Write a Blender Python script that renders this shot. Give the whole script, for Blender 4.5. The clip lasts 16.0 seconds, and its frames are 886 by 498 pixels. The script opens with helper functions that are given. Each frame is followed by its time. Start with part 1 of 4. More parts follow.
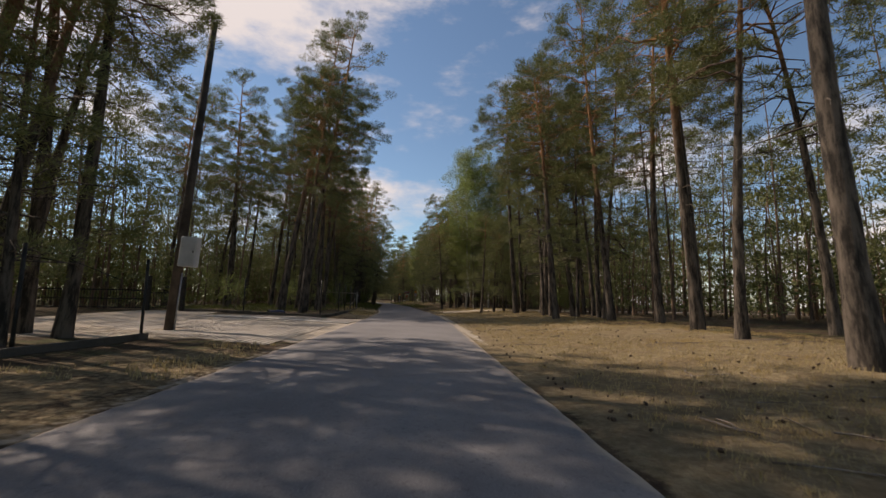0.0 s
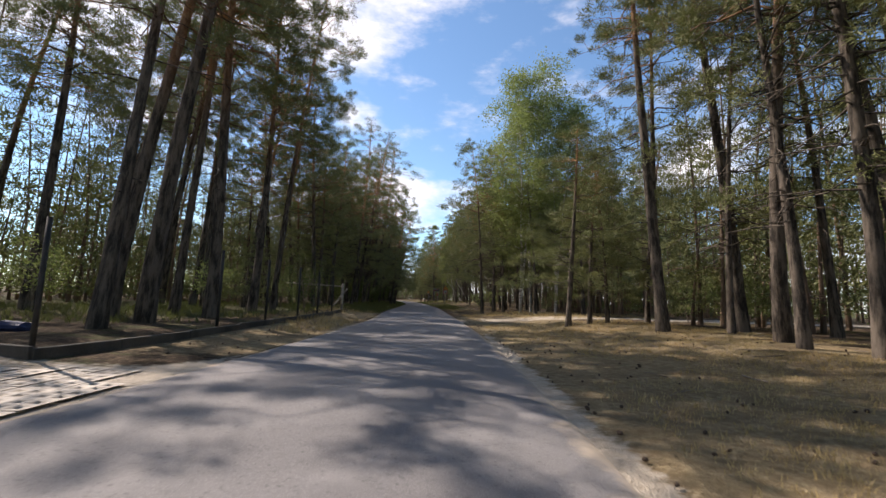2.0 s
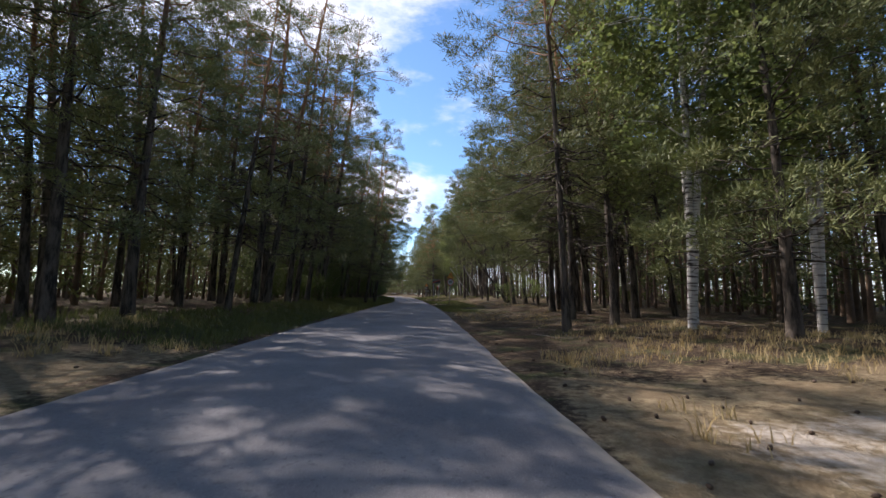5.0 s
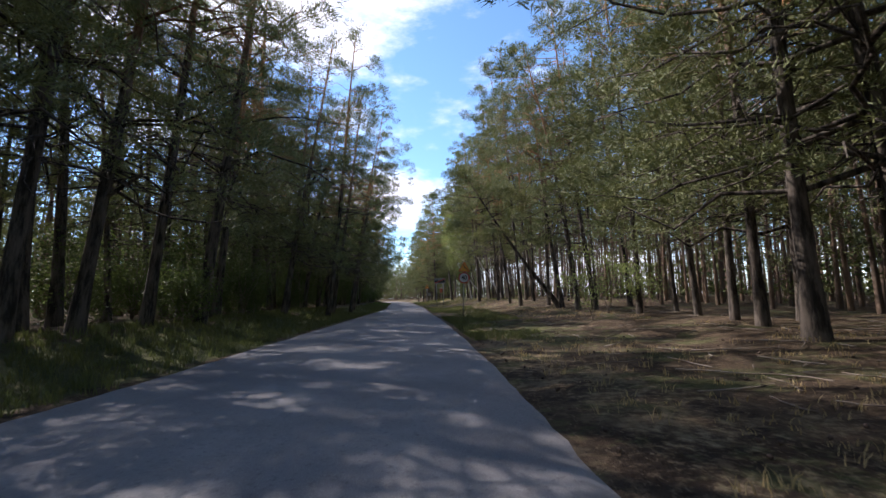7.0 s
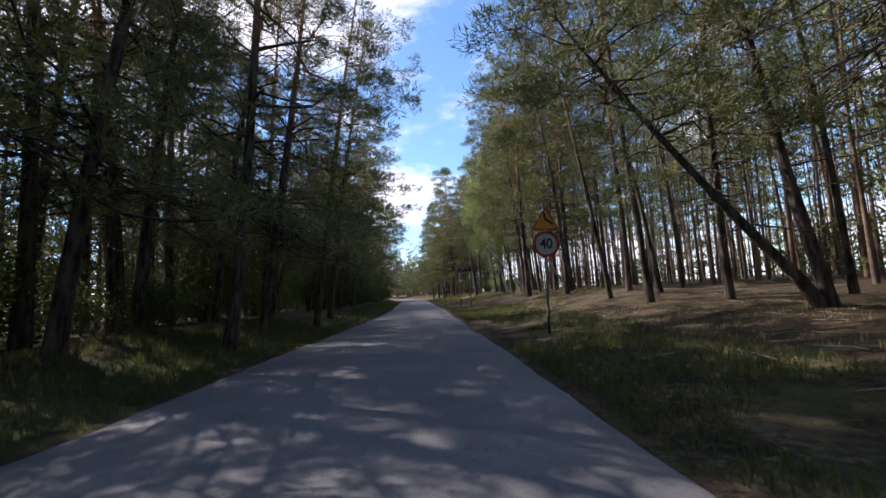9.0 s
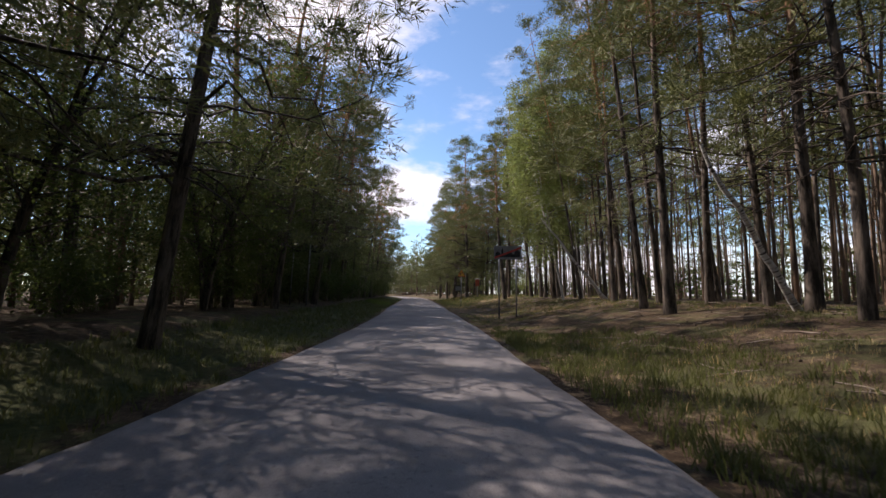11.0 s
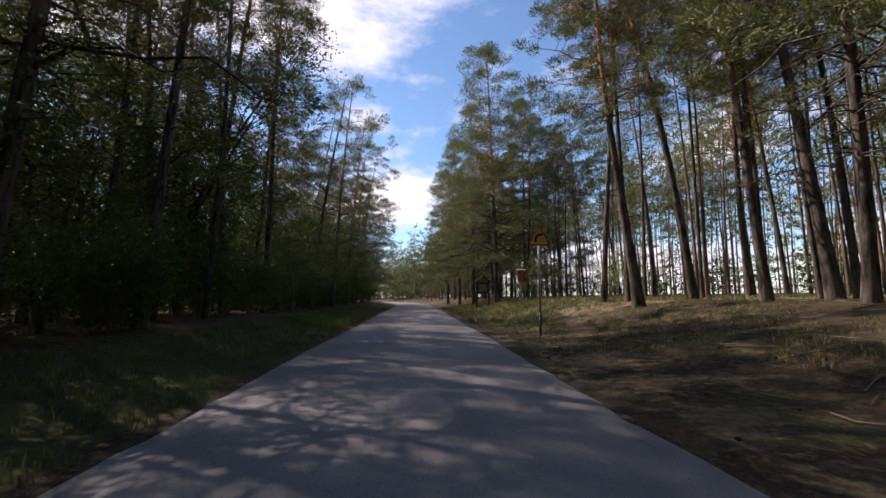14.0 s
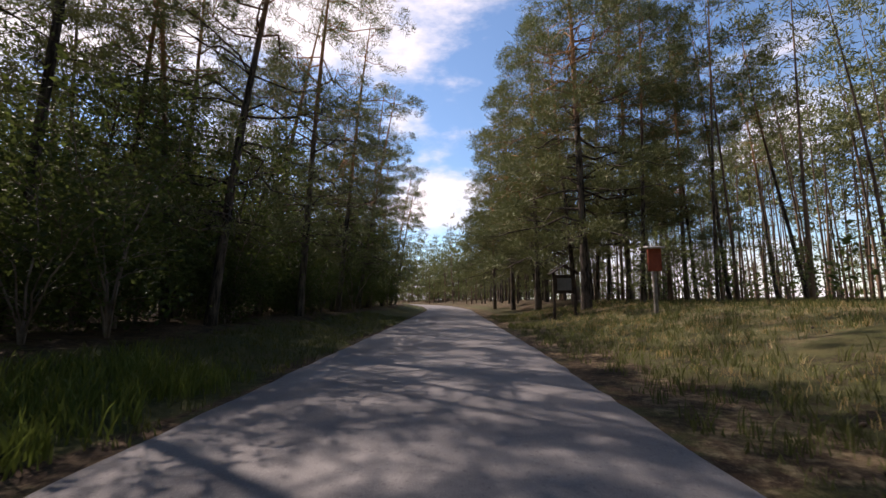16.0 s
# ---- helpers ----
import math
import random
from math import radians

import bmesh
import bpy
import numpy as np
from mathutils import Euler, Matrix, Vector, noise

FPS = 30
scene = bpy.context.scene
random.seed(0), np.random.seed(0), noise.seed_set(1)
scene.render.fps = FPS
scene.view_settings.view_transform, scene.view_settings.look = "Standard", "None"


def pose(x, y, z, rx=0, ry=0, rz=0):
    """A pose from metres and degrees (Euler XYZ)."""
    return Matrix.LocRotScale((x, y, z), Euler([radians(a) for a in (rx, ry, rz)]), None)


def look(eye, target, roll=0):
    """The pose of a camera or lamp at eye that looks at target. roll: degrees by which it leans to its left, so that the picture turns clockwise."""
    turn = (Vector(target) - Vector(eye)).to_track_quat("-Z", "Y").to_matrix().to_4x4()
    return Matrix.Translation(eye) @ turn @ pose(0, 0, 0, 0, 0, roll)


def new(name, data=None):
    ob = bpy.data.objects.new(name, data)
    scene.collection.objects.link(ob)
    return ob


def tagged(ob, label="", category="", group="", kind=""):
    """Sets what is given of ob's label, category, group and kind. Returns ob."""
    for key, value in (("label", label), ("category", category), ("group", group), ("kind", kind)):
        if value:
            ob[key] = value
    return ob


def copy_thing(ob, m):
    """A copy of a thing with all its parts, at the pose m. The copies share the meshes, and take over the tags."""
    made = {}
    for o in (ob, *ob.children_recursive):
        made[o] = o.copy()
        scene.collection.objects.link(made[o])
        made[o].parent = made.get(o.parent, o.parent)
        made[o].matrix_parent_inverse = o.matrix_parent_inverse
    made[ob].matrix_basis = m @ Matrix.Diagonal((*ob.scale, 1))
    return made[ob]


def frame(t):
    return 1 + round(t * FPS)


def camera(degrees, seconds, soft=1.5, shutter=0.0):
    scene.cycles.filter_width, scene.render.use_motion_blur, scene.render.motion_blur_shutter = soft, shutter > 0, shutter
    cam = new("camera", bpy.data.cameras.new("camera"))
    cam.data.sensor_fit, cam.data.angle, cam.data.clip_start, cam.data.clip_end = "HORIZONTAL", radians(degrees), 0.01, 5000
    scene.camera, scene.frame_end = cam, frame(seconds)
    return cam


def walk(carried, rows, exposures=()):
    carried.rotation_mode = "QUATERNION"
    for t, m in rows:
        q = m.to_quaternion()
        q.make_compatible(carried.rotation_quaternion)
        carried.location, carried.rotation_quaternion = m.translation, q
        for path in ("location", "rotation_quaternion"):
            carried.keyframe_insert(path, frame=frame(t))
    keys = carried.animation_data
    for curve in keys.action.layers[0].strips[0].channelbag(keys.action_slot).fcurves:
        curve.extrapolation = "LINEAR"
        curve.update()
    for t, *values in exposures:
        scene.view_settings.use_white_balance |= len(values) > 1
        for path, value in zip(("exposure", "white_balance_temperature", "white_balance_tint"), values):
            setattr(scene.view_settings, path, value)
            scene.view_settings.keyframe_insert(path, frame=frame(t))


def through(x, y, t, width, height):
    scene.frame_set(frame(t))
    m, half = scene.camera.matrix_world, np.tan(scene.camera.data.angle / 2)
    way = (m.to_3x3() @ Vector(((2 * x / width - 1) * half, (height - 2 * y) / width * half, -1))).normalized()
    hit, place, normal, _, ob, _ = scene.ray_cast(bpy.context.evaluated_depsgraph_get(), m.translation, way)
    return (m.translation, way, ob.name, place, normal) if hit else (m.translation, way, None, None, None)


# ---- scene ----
cam = camera(92.0, 16.0, shutter=0.06)
PATH = [
    (0, (2.976, -6.18, 1.064), (3.098, -4.198, 1.305), 1.1),
    (0.5, (3.183, -1.723, 1.04), (3.244, 0.261, 1.289), 1.6),
    (1, (3.442, 2.726, 1.056), (3.461, 4.711, 1.3), 1.6),
    (1.5, (3.589, 7.081, 1.055), (3.604, 9.067, 1.293), 2.0),
    (2, (3.622, 11.25, 1.053), (3.582, 13.236, 1.287), 1.9),
    (2.5, (3.513, 15.095, 1.037), (3.445, 17.08, 1.27), 1.2),
    (3, (3.42, 18.797, 1.004), (3.349, 20.783, 1.233), -1.1),
    (3.5, (3.335, 22.318, 0.96), (3.328, 24.304, 1.198), -1.0),
    (3.7, (3.295, 23.691, 0.947), (3.266, 25.677, 1.181), -0.4),
    (6, (2.632, 39.675, 1.038), (2.604, 41.665, 1.245), 1.3),
    (6.5, (2.436, 43.209, 1.03), (2.384, 45.195, 1.258), -0.6),
    (7, (2.29, 46.765, 1.026), (2.251, 48.751, 1.251), -1.1),
    (7.5, (2.153, 50.125, 1.035), (2.029, 52.107, 1.274), 0.1),
    (8, (1.814, 53.495, 1.059), (1.65, 55.477, 1.268), -0.8),
    (8.5, (1.413, 56.835, 1.065), (1.219, 58.814, 1.284), -0.8),
    (9, (1.005, 60.21, 1.072), (0.912, 62.197, 1.278), -3.4),
    (9.2, (0.849, 61.574, 1.079), (0.727, 63.56, 1.284), -2.5),
    (11.5, (-0.995, 77.54, 1.061), (-1.111, 79.526, 1.267), 0.8),
    (12, (-1.368, 81.077, 1.057), (-1.497, 83.062, 1.267), 1.2),
    (12.5, (-1.727, 84.633, 1.057), (-1.919, 86.611, 1.277), 2.1),
    (13, (-2.151, 88.154, 1.05), (-2.334, 90.132, 1.278), 0.6),
    (13.5, (-2.601, 91.638, 1.037), (-2.765, 93.618, 1.271), 0.1),
    (14, (-2.993, 95.073, 1.03), (-3.111, 97.057, 1.251), -0.7),
    (14.5, (-3.301, 98.412, 1.055), (-3.43, 100.393, 1.294), 0.5),
    (15, (-3.59, 101.68, 1.066), (-3.728, 103.66, 1.308), 1.9),
    (15.5, (-3.982, 104.83, 1.025), (-4.223, 106.802, 1.255), 2.4),
    (16, (-4.408, 107.989, 1.038), (-4.702, 109.953, 1.271), -0.4),
]
walk(cam, [(t, look(eye, target, roll)) for t, eye, target, roll in PATH], [(0, -0.2, 7600, 21), (1, 0.4, 7350, 15), (2, 0.55, 6850, 19), (2.5, 0.65, 6950, 22), (3.7, 0.75, 6800, 21), (6, 0.6, 6000, 21), (7, 0.95, 6150, 21), (8, 1.05, 6300, 23), (9, 0.77, 6200, 23), (11.5, 0.5, 6800, 25), (12.5, 0.5, 6800, 25), (13, 0.55, 6750, 25), (13.5, 0.55, 6800, 25), (14.5, 0.25, 6550, 25), (15.5, 0.6, 6800, 26), (16, 0.4, 7000, 26)])

# ---- light and sky ----
SUN_AZ, SUN_EL = 59.0, 43.0  # degrees to the left of ahead, and above the horizon
sun_to = Vector((-math.sin(radians(SUN_AZ)) * math.cos(radians(SUN_EL)), math.cos(radians(SUN_AZ)) * math.cos(radians(SUN_EL)), math.sin(radians(SUN_EL))))
sun = new("sun", bpy.data.lights.new("sun", "SUN"))
sun.data.energy, sun.data.angle, sun.data.color = 5.0, radians(0.53), (1.0, 0.95, 0.86)
sun.matrix_world = look(sun_to * 60, (0, 0, 0))


def node(tree, kind, operation="", data_type="", blend_type="", interpolation_type="", attribute_name=""):
    n = tree.nodes.new("ShaderNode" + kind)
    if operation:
        n.operation = operation
    if data_type:
        n.data_type = data_type
    if blend_type:
        n.blend_type = blend_type
    if interpolation_type:
        n.interpolation_type = interpolation_type
    if attribute_name:
        n.attribute_name = attribute_name
    return n


world = bpy.data.worlds.new("sky")
scene.world = world
world.use_nodes = True
wt = world.node_tree
wt.nodes.clear()
sky = node(wt, "TexSky")
sky.sky_type, sky.sun_disc = "NISHITA", False
sky.sun_elevation, sky.sun_rotation = radians(SUN_EL), radians(-SUN_AZ)
sky.air_density, sky.dust_density, sky.ozone_density = 1.0, 0.15, 1.6
coord = node(wt, "TexCoord")
shift = node(wt, "Mapping")
shift.inputs["Location"].default_value = (0.35, 0.1, 0.62)
shift.inputs["Scale"].default_value = (1.5, 1.5, 3.6)
wt.links.new(coord.outputs["Generated"], shift.inputs[0])
clouds = node(wt, "TexNoise")
clouds.inputs["Scale"].default_value, clouds.inputs["Detail"].default_value, clouds.inputs["Roughness"].default_value = 2.2, 9.0, 0.6
wt.links.new(shift.outputs[0], clouds.inputs["Vector"])
# cloud banks: bearing to the right of ahead and height over the horizon in degrees, half width, half height, weight
cover = clouds.outputs["Fac"]
for bearing, up, wide, tall, weight in ((-6, 12.5, 12, 4.2, 0.25), (-17, 38, 17, 6.5, 0.24), (-32, 28, 14, 12, 0.20), (-13.5, 23.5, 3.5, 2.6, 0.20), (40, 2, 75, 7, 0.22), (34, 17, 9, 4, 0.18), (-120, 30, 50, 18, 0.2)):
    away = node(wt, "VectorMath", operation="SUBTRACT")
    away.inputs[1].default_value = (math.sin(radians(bearing)) * math.cos(radians(up)), math.cos(radians(bearing)) * math.cos(radians(up)), math.sin(radians(up)))
    wt.links.new(coord.outputs["Generated"], away.inputs[0])
    shape = node(wt, "VectorMath", operation="MULTIPLY")
    shape.inputs[1].default_value = (1 / math.sin(radians(wide)), 0.8, 1 / math.sin(radians(tall)))
    wt.links.new(away.outputs[0], shape.inputs[0])
    far_off = node(wt, "VectorMath", operation="LENGTH")
    wt.links.new(shape.outputs[0], far_off.inputs[0])
    bank = node(wt, "MapRange", interpolation_type="SMOOTHSTEP")
    for key, v in (("From Min", 1.35), ("From Max", 0.35), ("To Min", 0.0), ("To Max", weight)):
        bank.inputs[key].default_value = v
    wt.links.new(far_off.outputs["Value"], bank.inputs["Value"])
    total = node(wt, "Math", operation="ADD")
    wt.links.new(cover, total.inputs[0])
    wt.links.new(bank.outputs[0], total.inputs[1])
    cover = total.outputs[0]
ramp = node(wt, "MapRange", interpolation_type="SMOOTHSTEP")
ramp.inputs["From Min"].default_value, ramp.inputs["From Max"].default_value = 0.53, 0.77
wt.links.new(cover, ramp.inputs["Value"])
dim = node(wt, "VectorMath", operation="MULTIPLY")
dim.inputs[1].default_value = (0.102, 0.128, 0.136)
wt.links.new(sky.outputs[0], dim.inputs[0])
blend = node(wt, "Mix", data_type="RGBA")
blend.inputs["B"].default_value = (0.84, 0.86, 0.90, 1)
wt.links.new(ramp.outputs[0], blend.inputs["Factor"])
wt.links.new(dim.outputs[0], blend.inputs["A"])
back = node(wt, "Background")
wt.links.new(blend.outputs["Result"], back.inputs[0])
wout = node(wt, "OutputWorld")
wt.links.new(back.outputs[0], wout.inputs[0])


# ---- materials ----
def material(name, rough=0.8, metal=0.0, spec=0.3):
    m = bpy.data.materials.new(name)
    m.use_nodes = True
    b = m.node_tree.nodes["Principled BSDF"]
    b.inputs["Roughness"].default_value, b.inputs["Metallic"].default_value = rough, metal
    b.inputs["Specular IOR Level"].default_value = spec
    return m, m.node_tree, b


def noise_node(t, scale, detail=4.0, rough=0.55, vector=None, stretch=None):
    n = node(t, "TexNoise")
    n.inputs["Scale"].default_value, n.inputs["Detail"].default_value, n.inputs["Roughness"].default_value = scale, detail, rough
    if vector is None:
        vector = node(t, "TexCoord").outputs["Object"]
    if stretch:
        mp = node(t, "Mapping")
        mp.inputs["Scale"].default_value = stretch
        t.links.new(vector, mp.inputs[0])
        vector = mp.outputs[0]
    t.links.new(vector, n.inputs["Vector"])
    return n.outputs["Fac"]


def span(t, value, lo, hi, a=0.0, b=1.0):
    n = node(t, "MapRange", interpolation_type="SMOOTHSTEP")
    for key, v in (("From Min", lo), ("From Max", hi), ("To Min", a), ("To Max", b)):
        n.inputs[key].default_value = v
    t.links.new(value, n.inputs["Value"])
    return n.outputs[0]


def mix(t, fac, a, b, kind="MIX"):
    n = node(t, "Mix", data_type="RGBA", blend_type=kind)
    if isinstance(fac, float):
        n.inputs["Factor"].default_value = fac
    else:
        t.links.new(fac, n.inputs["Factor"])
    for key, v in (("A", a), ("B", b)):
        if isinstance(v, tuple):
            n.inputs[key].default_value = (*v, 1)
        else:
            t.links.new(v, n.inputs[key])
    return n.outputs["Result"]


def bump(t, b, height, strength, distance):
    n = node(t, "Bump")
    n.inputs["Strength"].default_value, n.inputs["Distance"].default_value = strength, distance
    t.links.new(height, n.inputs["Height"])
    t.links.new(n.outputs[0], b.inputs["Normal"])


def attribute(t, name):
    return node(t, "Attribute", attribute_name=name).outputs["Fac"]


def times(t, a, b, op="MULTIPLY"):
    n = node(t, "Math", operation=op)
    for i, v in enumerate((a, b)):
        if isinstance(v, (int, float)):
            n.inputs[i].default_value = v
        else:
            t.links.new(v, n.inputs[i])
    return n.outputs[0]


def two_tone(name, a, b, scale, rough=0.75, metal=0.0, relief=0.2, depth=0.01, fine=40.0):
    m, t, p = material(name, rough, metal)
    n1, n2 = noise_node(t, scale), noise_node(t, fine, 3.0)
    c = mix(t, span(t, n1, 0.35, 0.65), a, b)
    c = mix(t, span(t, n2, 0.3, 0.7, 0.0, 0.35), c, tuple(v * 0.55 for v in a))
    t.links.new(c, p.inputs["Base Color"])
    bump(t, p, n2, relief, depth)
    return m


def ground_material():
    m, t, p = material("forest_ground", 0.95, spec=0.1)
    broad, mid, fine, grit = noise_node(t, 0.25), noise_node(t, 1.3, 5.0), noise_node(t, 9.0, 5.0, 0.65), noise_node(t, 60.0, 3.0, 0.7)
    litter = mix(t, span(t, mid, 0.35, 0.65), (0.045, 0.031, 0.021), (0.10, 0.068, 0.043))
    litter = mix(t, span(t, fine, 0.48, 0.66, 0.0, 0.8), litter, (0.175, 0.122, 0.075))
    litter = mix(t, span(t, grit, 0.5, 0.7, 0.0, 0.6), litter, (0.03, 0.021, 0.015))
    moss = mix(t, span(t, grit, 0.3, 0.7), (0.045, 0.055, 0.02), (0.12, 0.125, 0.05))
    litter = mix(t, span(t, times(t, noise_node(t, 0.8, 6.0, 0.7), times(t, fine, 0.25), "ADD"), 0.62, 0.74, 0.0, 0.85), litter, moss)
    litter = mix(t, span(t, noise_node(t, 2.2, 6.0, 0.7), 0.54, 0.64, 0.0, 0.5), litter, (0.22, 0.165, 0.10))
    litter = mix(t, span(t, noise_node(t, 26.0, 4.0, 0.75, stretch=(1, 0.35, 1)), 0.57, 0.65, 0.0, 0.55), litter, (0.26, 0.20, 0.13))
    litter = mix(t, span(t, noise_node(t, 5.5, 5.0, 0.7), 0.55, 0.63, 0.0, 0.7), litter, (0.022, 0.016, 0.012))
    dry = mix(t, span(t, fine, 0.3, 0.7), (0.22, 0.16, 0.088), (0.39, 0.31, 0.185))
    dry = mix(t, span(t, mid, 0.45, 0.66, 0.0, 0.5), dry, (0.21, 0.145, 0.085))
    dry = mix(t, span(t, noise_node(t, 3.1, 4.0), 0.52, 0.7, 0.0, 0.35), dry, (0.17, 0.145, 0.07))
    dry = mix(t, span(t, grit, 0.48, 0.7, 0.0, 0.55), dry, (0.17, 0.115, 0.06))
    dry = mix(t, span(t, noise_node(t, 0.7, 7.0, 0.72), 0.52, 0.62, 0.0, 0.4), dry, (0.13, 0.09, 0.052))
    dry = mix(t, span(t, noise_node(t, 1.6, 6.0, 0.7), 0.56, 0.68, 0.0, 0.35), dry, (0.125, 0.115, 0.05))
    green = mix(t, span(t, fine, 0.3, 0.7), (0.042, 0.055, 0.02), (0.09, 0.10, 0.038))
    green = mix(t, span(t, mid, 0.45, 0.75, 0.0, 0.8), green, (0.13, 0.115, 0.05))
    sand = mix(t, span(t, fine, 0.35, 0.7), (0.47, 0.40, 0.315), (0.57, 0.495, 0.40))
    sand = mix(t, span(t, grit, 0.55, 0.75, 0.0, 0.35), sand, (0.28, 0.21, 0.14))
    rag = times(t, times(t, mid, 0.55), times(t, fine, 0.45), "ADD")

    def zone(name):
        return span(t, times(t, attribute(t, name), times(t, rag, -0.5, "ADD"), "ADD"), 0.40, 0.60)

    c = mix(t, zone("dry"), litter, dry)
    c = mix(t, zone("green"), c, green)
    c = mix(t, zone("sand"), c, sand)
    c = mix(t, span(t, broad, 0.35, 0.7, 0.0, 0.22), c, (0.12, 0.085, 0.05))
    t.links.new(c, p.inputs["Base Color"])
    bump(t, p, times(t, fine, times(t, grit, 0.5), "ADD"), 0.9, 0.08)
    return m


def road_material():
    m, t, p = material("worn_asphalt", 0.88, spec=0.25)
    broad, mid, grit, grain = noise_node(t, 0.45, 4.0), noise_node(t, 2.5, 5.0), noise_node(t, 120.0, 2.0, 0.7), noise_node(t, 28.0, 3.0)
    c = mix(t, span(t, broad, 0.3, 0.7), (0.152, 0.142, 0.138), (0.212, 0.198, 0.190))
    c = mix(t, span(t, mid, 0.5, 0.75, 0.0, 0.5), c, (0.115, 0.108, 0.109))
    c = mix(t, span(t, noise_node(t, 0.9, 6.0, 0.7), 0.52, 0.68, 0.0, 0.5), c, (0.25, 0.232, 0.222))
    c = mix(t, span(t, grit, 0.5, 0.68, 0.0, 0.6), c, (0.31, 0.295, 0.285))
    c = mix(t, span(t, grain, 0.55, 0.72, 0.0, 0.55), c, (0.085, 0.080, 0.080))
    dust = span(t, times(t, attribute(t, "edge"), times(t, mid, 0.9), "ADD"), 1.12, 1.5)
    c = mix(t, dust, c, (0.44, 0.36, 0.27))
    t.links.new(c, p.inputs["Base Color"])
    bump(t, p, times(t, grit, times(t, grain, 0.6), "ADD"), 0.45, 0.008)
    return m


def bark_material():
    m, t, p = material("pine_bark", 0.92, spec=0.15)
    crack = noise_node(t, 5.0, 6.0, 0.7, stretch=(1.6, 1.6, 0.32))
    flake = noise_node(t, 16.0, 4.0, 0.6, stretch=(1, 1, 0.5))
    grey = mix(t, span(t, crack, 0.38, 0.62), (0.028, 0.024, 0.020), (0.14, 0.114, 0.09))
    rust = mix(t, span(t, flake, 0.35, 0.65), (0.27, 0.125, 0.055), (0.46, 0.25, 0.12))
    height = node(t, "SeparateXYZ")
    t.links.new(node(t, "TexCoord").outputs["Object"], height.inputs[0])
    z = times(t, height.outputs[2], times(t, noise_node(t, 0.9), 3.0), "ADD")
    z = times(t, z, times(t, node(t, "ObjectInfo").outputs["Random"], -3.5), "ADD")
    c = mix(t, span(t, z, 5.5, 10.5), grey, rust)
    t.links.new(c, p.inputs["Base Color"])
    bump(t, p, crack, 0.9, 0.03)
    return m


def birch_material():
    m, t, p = material("birch_bark", 0.8, spec=0.2)
    band = noise_node(t, 6.0, 4.0, 0.6, stretch=(0.35, 0.35, 3.0))
    c = mix(t, span(t, band, 0.50, 0.62), (0.52, 0.49, 0.44), (0.06, 0.05, 0.045))
    t.links.new(c, p.inputs["Base Color"])
    bump(t, p, band, 0.4, 0.01)
    return m


def leaf_material(name, dark, light, glow, through=0.35):
    m, t, p = material(name, 0.6, spec=0.2)
    island = node(t, "NewGeometry").outputs["Random Per Island"]
    patch = noise_node(t, 0.7, 2.0)
    c = mix(t, island, dark, light)
    c = mix(t, span(t, patch, 0.35, 0.7, 0.0, 0.5), c, tuple(0.5 * (a + b) * f for a, b, f in zip(dark, light, (1.25, 1.0, 0.6))))
    c = mix(t, times(t, node(t, "ObjectInfo").outputs["Random"], 0.35), c, tuple(v * 0.8 for v in light))
    t.links.new(c, p.inputs["Base Color"])
    tr = node(t, "BsdfTranslucent")
    t.links.new(mix(t, 0.6, c, glow), tr.inputs[0])
    ms = node(t, "MixShader")
    ms.inputs[0].default_value = through
    t.links.new(p.outputs[0], ms.inputs[1])
    t.links.new(tr.outputs[0], ms.inputs[2])
    t.links.new(ms.outputs[0], t.nodes["Material Output"].inputs[0])
    return m


MAT_GROUND, MAT_ROAD, MAT_BARK, MAT_BIRCH = ground_material(), road_material(), bark_material(), birch_material()
MAT_NEEDLE = leaf_material("pine_needles", (0.066, 0.083, 0.034), (0.25, 0.27, 0.112), (0.20, 0.24, 0.07), 0.10)
MAT_BIRCHLEAF = leaf_material("birch_leaves", (0.10, 0.135, 0.045), (0.25, 0.295, 0.11), (0.32, 0.39, 0.11), 0.4)
MAT_LEAF = leaf_material("broad_leaves", (0.026, 0.043, 0.015), (0.075, 0.105, 0.034), (0.20, 0.26, 0.06), 0.34)
MAT_GRASS = leaf_material("green_grass", (0.045, 0.06, 0.02), (0.15, 0.155, 0.06), (0.2, 0.24, 0.06), 0.28)
# brighter copy of the grass colour, with a patch's sunlight painted in
MAT_SUNLIT_GRASS = leaf_material("sunlit_grass", (0.06, 0.09, 0.02), (0.15, 0.19, 0.05), (0.22, 0.30, 0.06), 0.3)
MAT_STRAW = leaf_material("dry_grass", (0.26, 0.19, 0.085), (0.52, 0.42, 0.22), (0.45, 0.36, 0.17), 0.25)
MAT_STICK = two_tone("dead_wood", (0.14, 0.105, 0.075), (0.30, 0.25, 0.20), 3.0)
MAT_CONE = two_tone("cone_scales", (0.05, 0.032, 0.02), (0.11, 0.07, 0.045), 20.0)
MAT_CONCRETE = two_tone("weathered_concrete", (0.30, 0.28, 0.25), (0.44, 0.41, 0.37), 1.5, relief=0.35)
MAT_PLINTH = two_tone("mossy_concrete", (0.055, 0.047, 0.037), (0.12, 0.10, 0.08), 1.2, relief=0.4)
MAT_PAVER = two_tone("sandy_paver_concrete", (0.44, 0.385, 0.32), (0.56, 0.49, 0.41), 1.1, relief=0.3)
MAT_POLE = two_tone("tarred_pole_wood", (0.045, 0.035, 0.028), (0.10, 0.08, 0.062), 2.0)
MAT_TIMBER = two_tone("grey_weathered_timber", (0.20, 0.175, 0.145), (0.36, 0.32, 0.27), 4.0)
MAT_DARKTIMBER = two_tone("dark_stained_timber", (0.035, 0.025, 0.018), (0.08, 0.055, 0.038), 4.0)
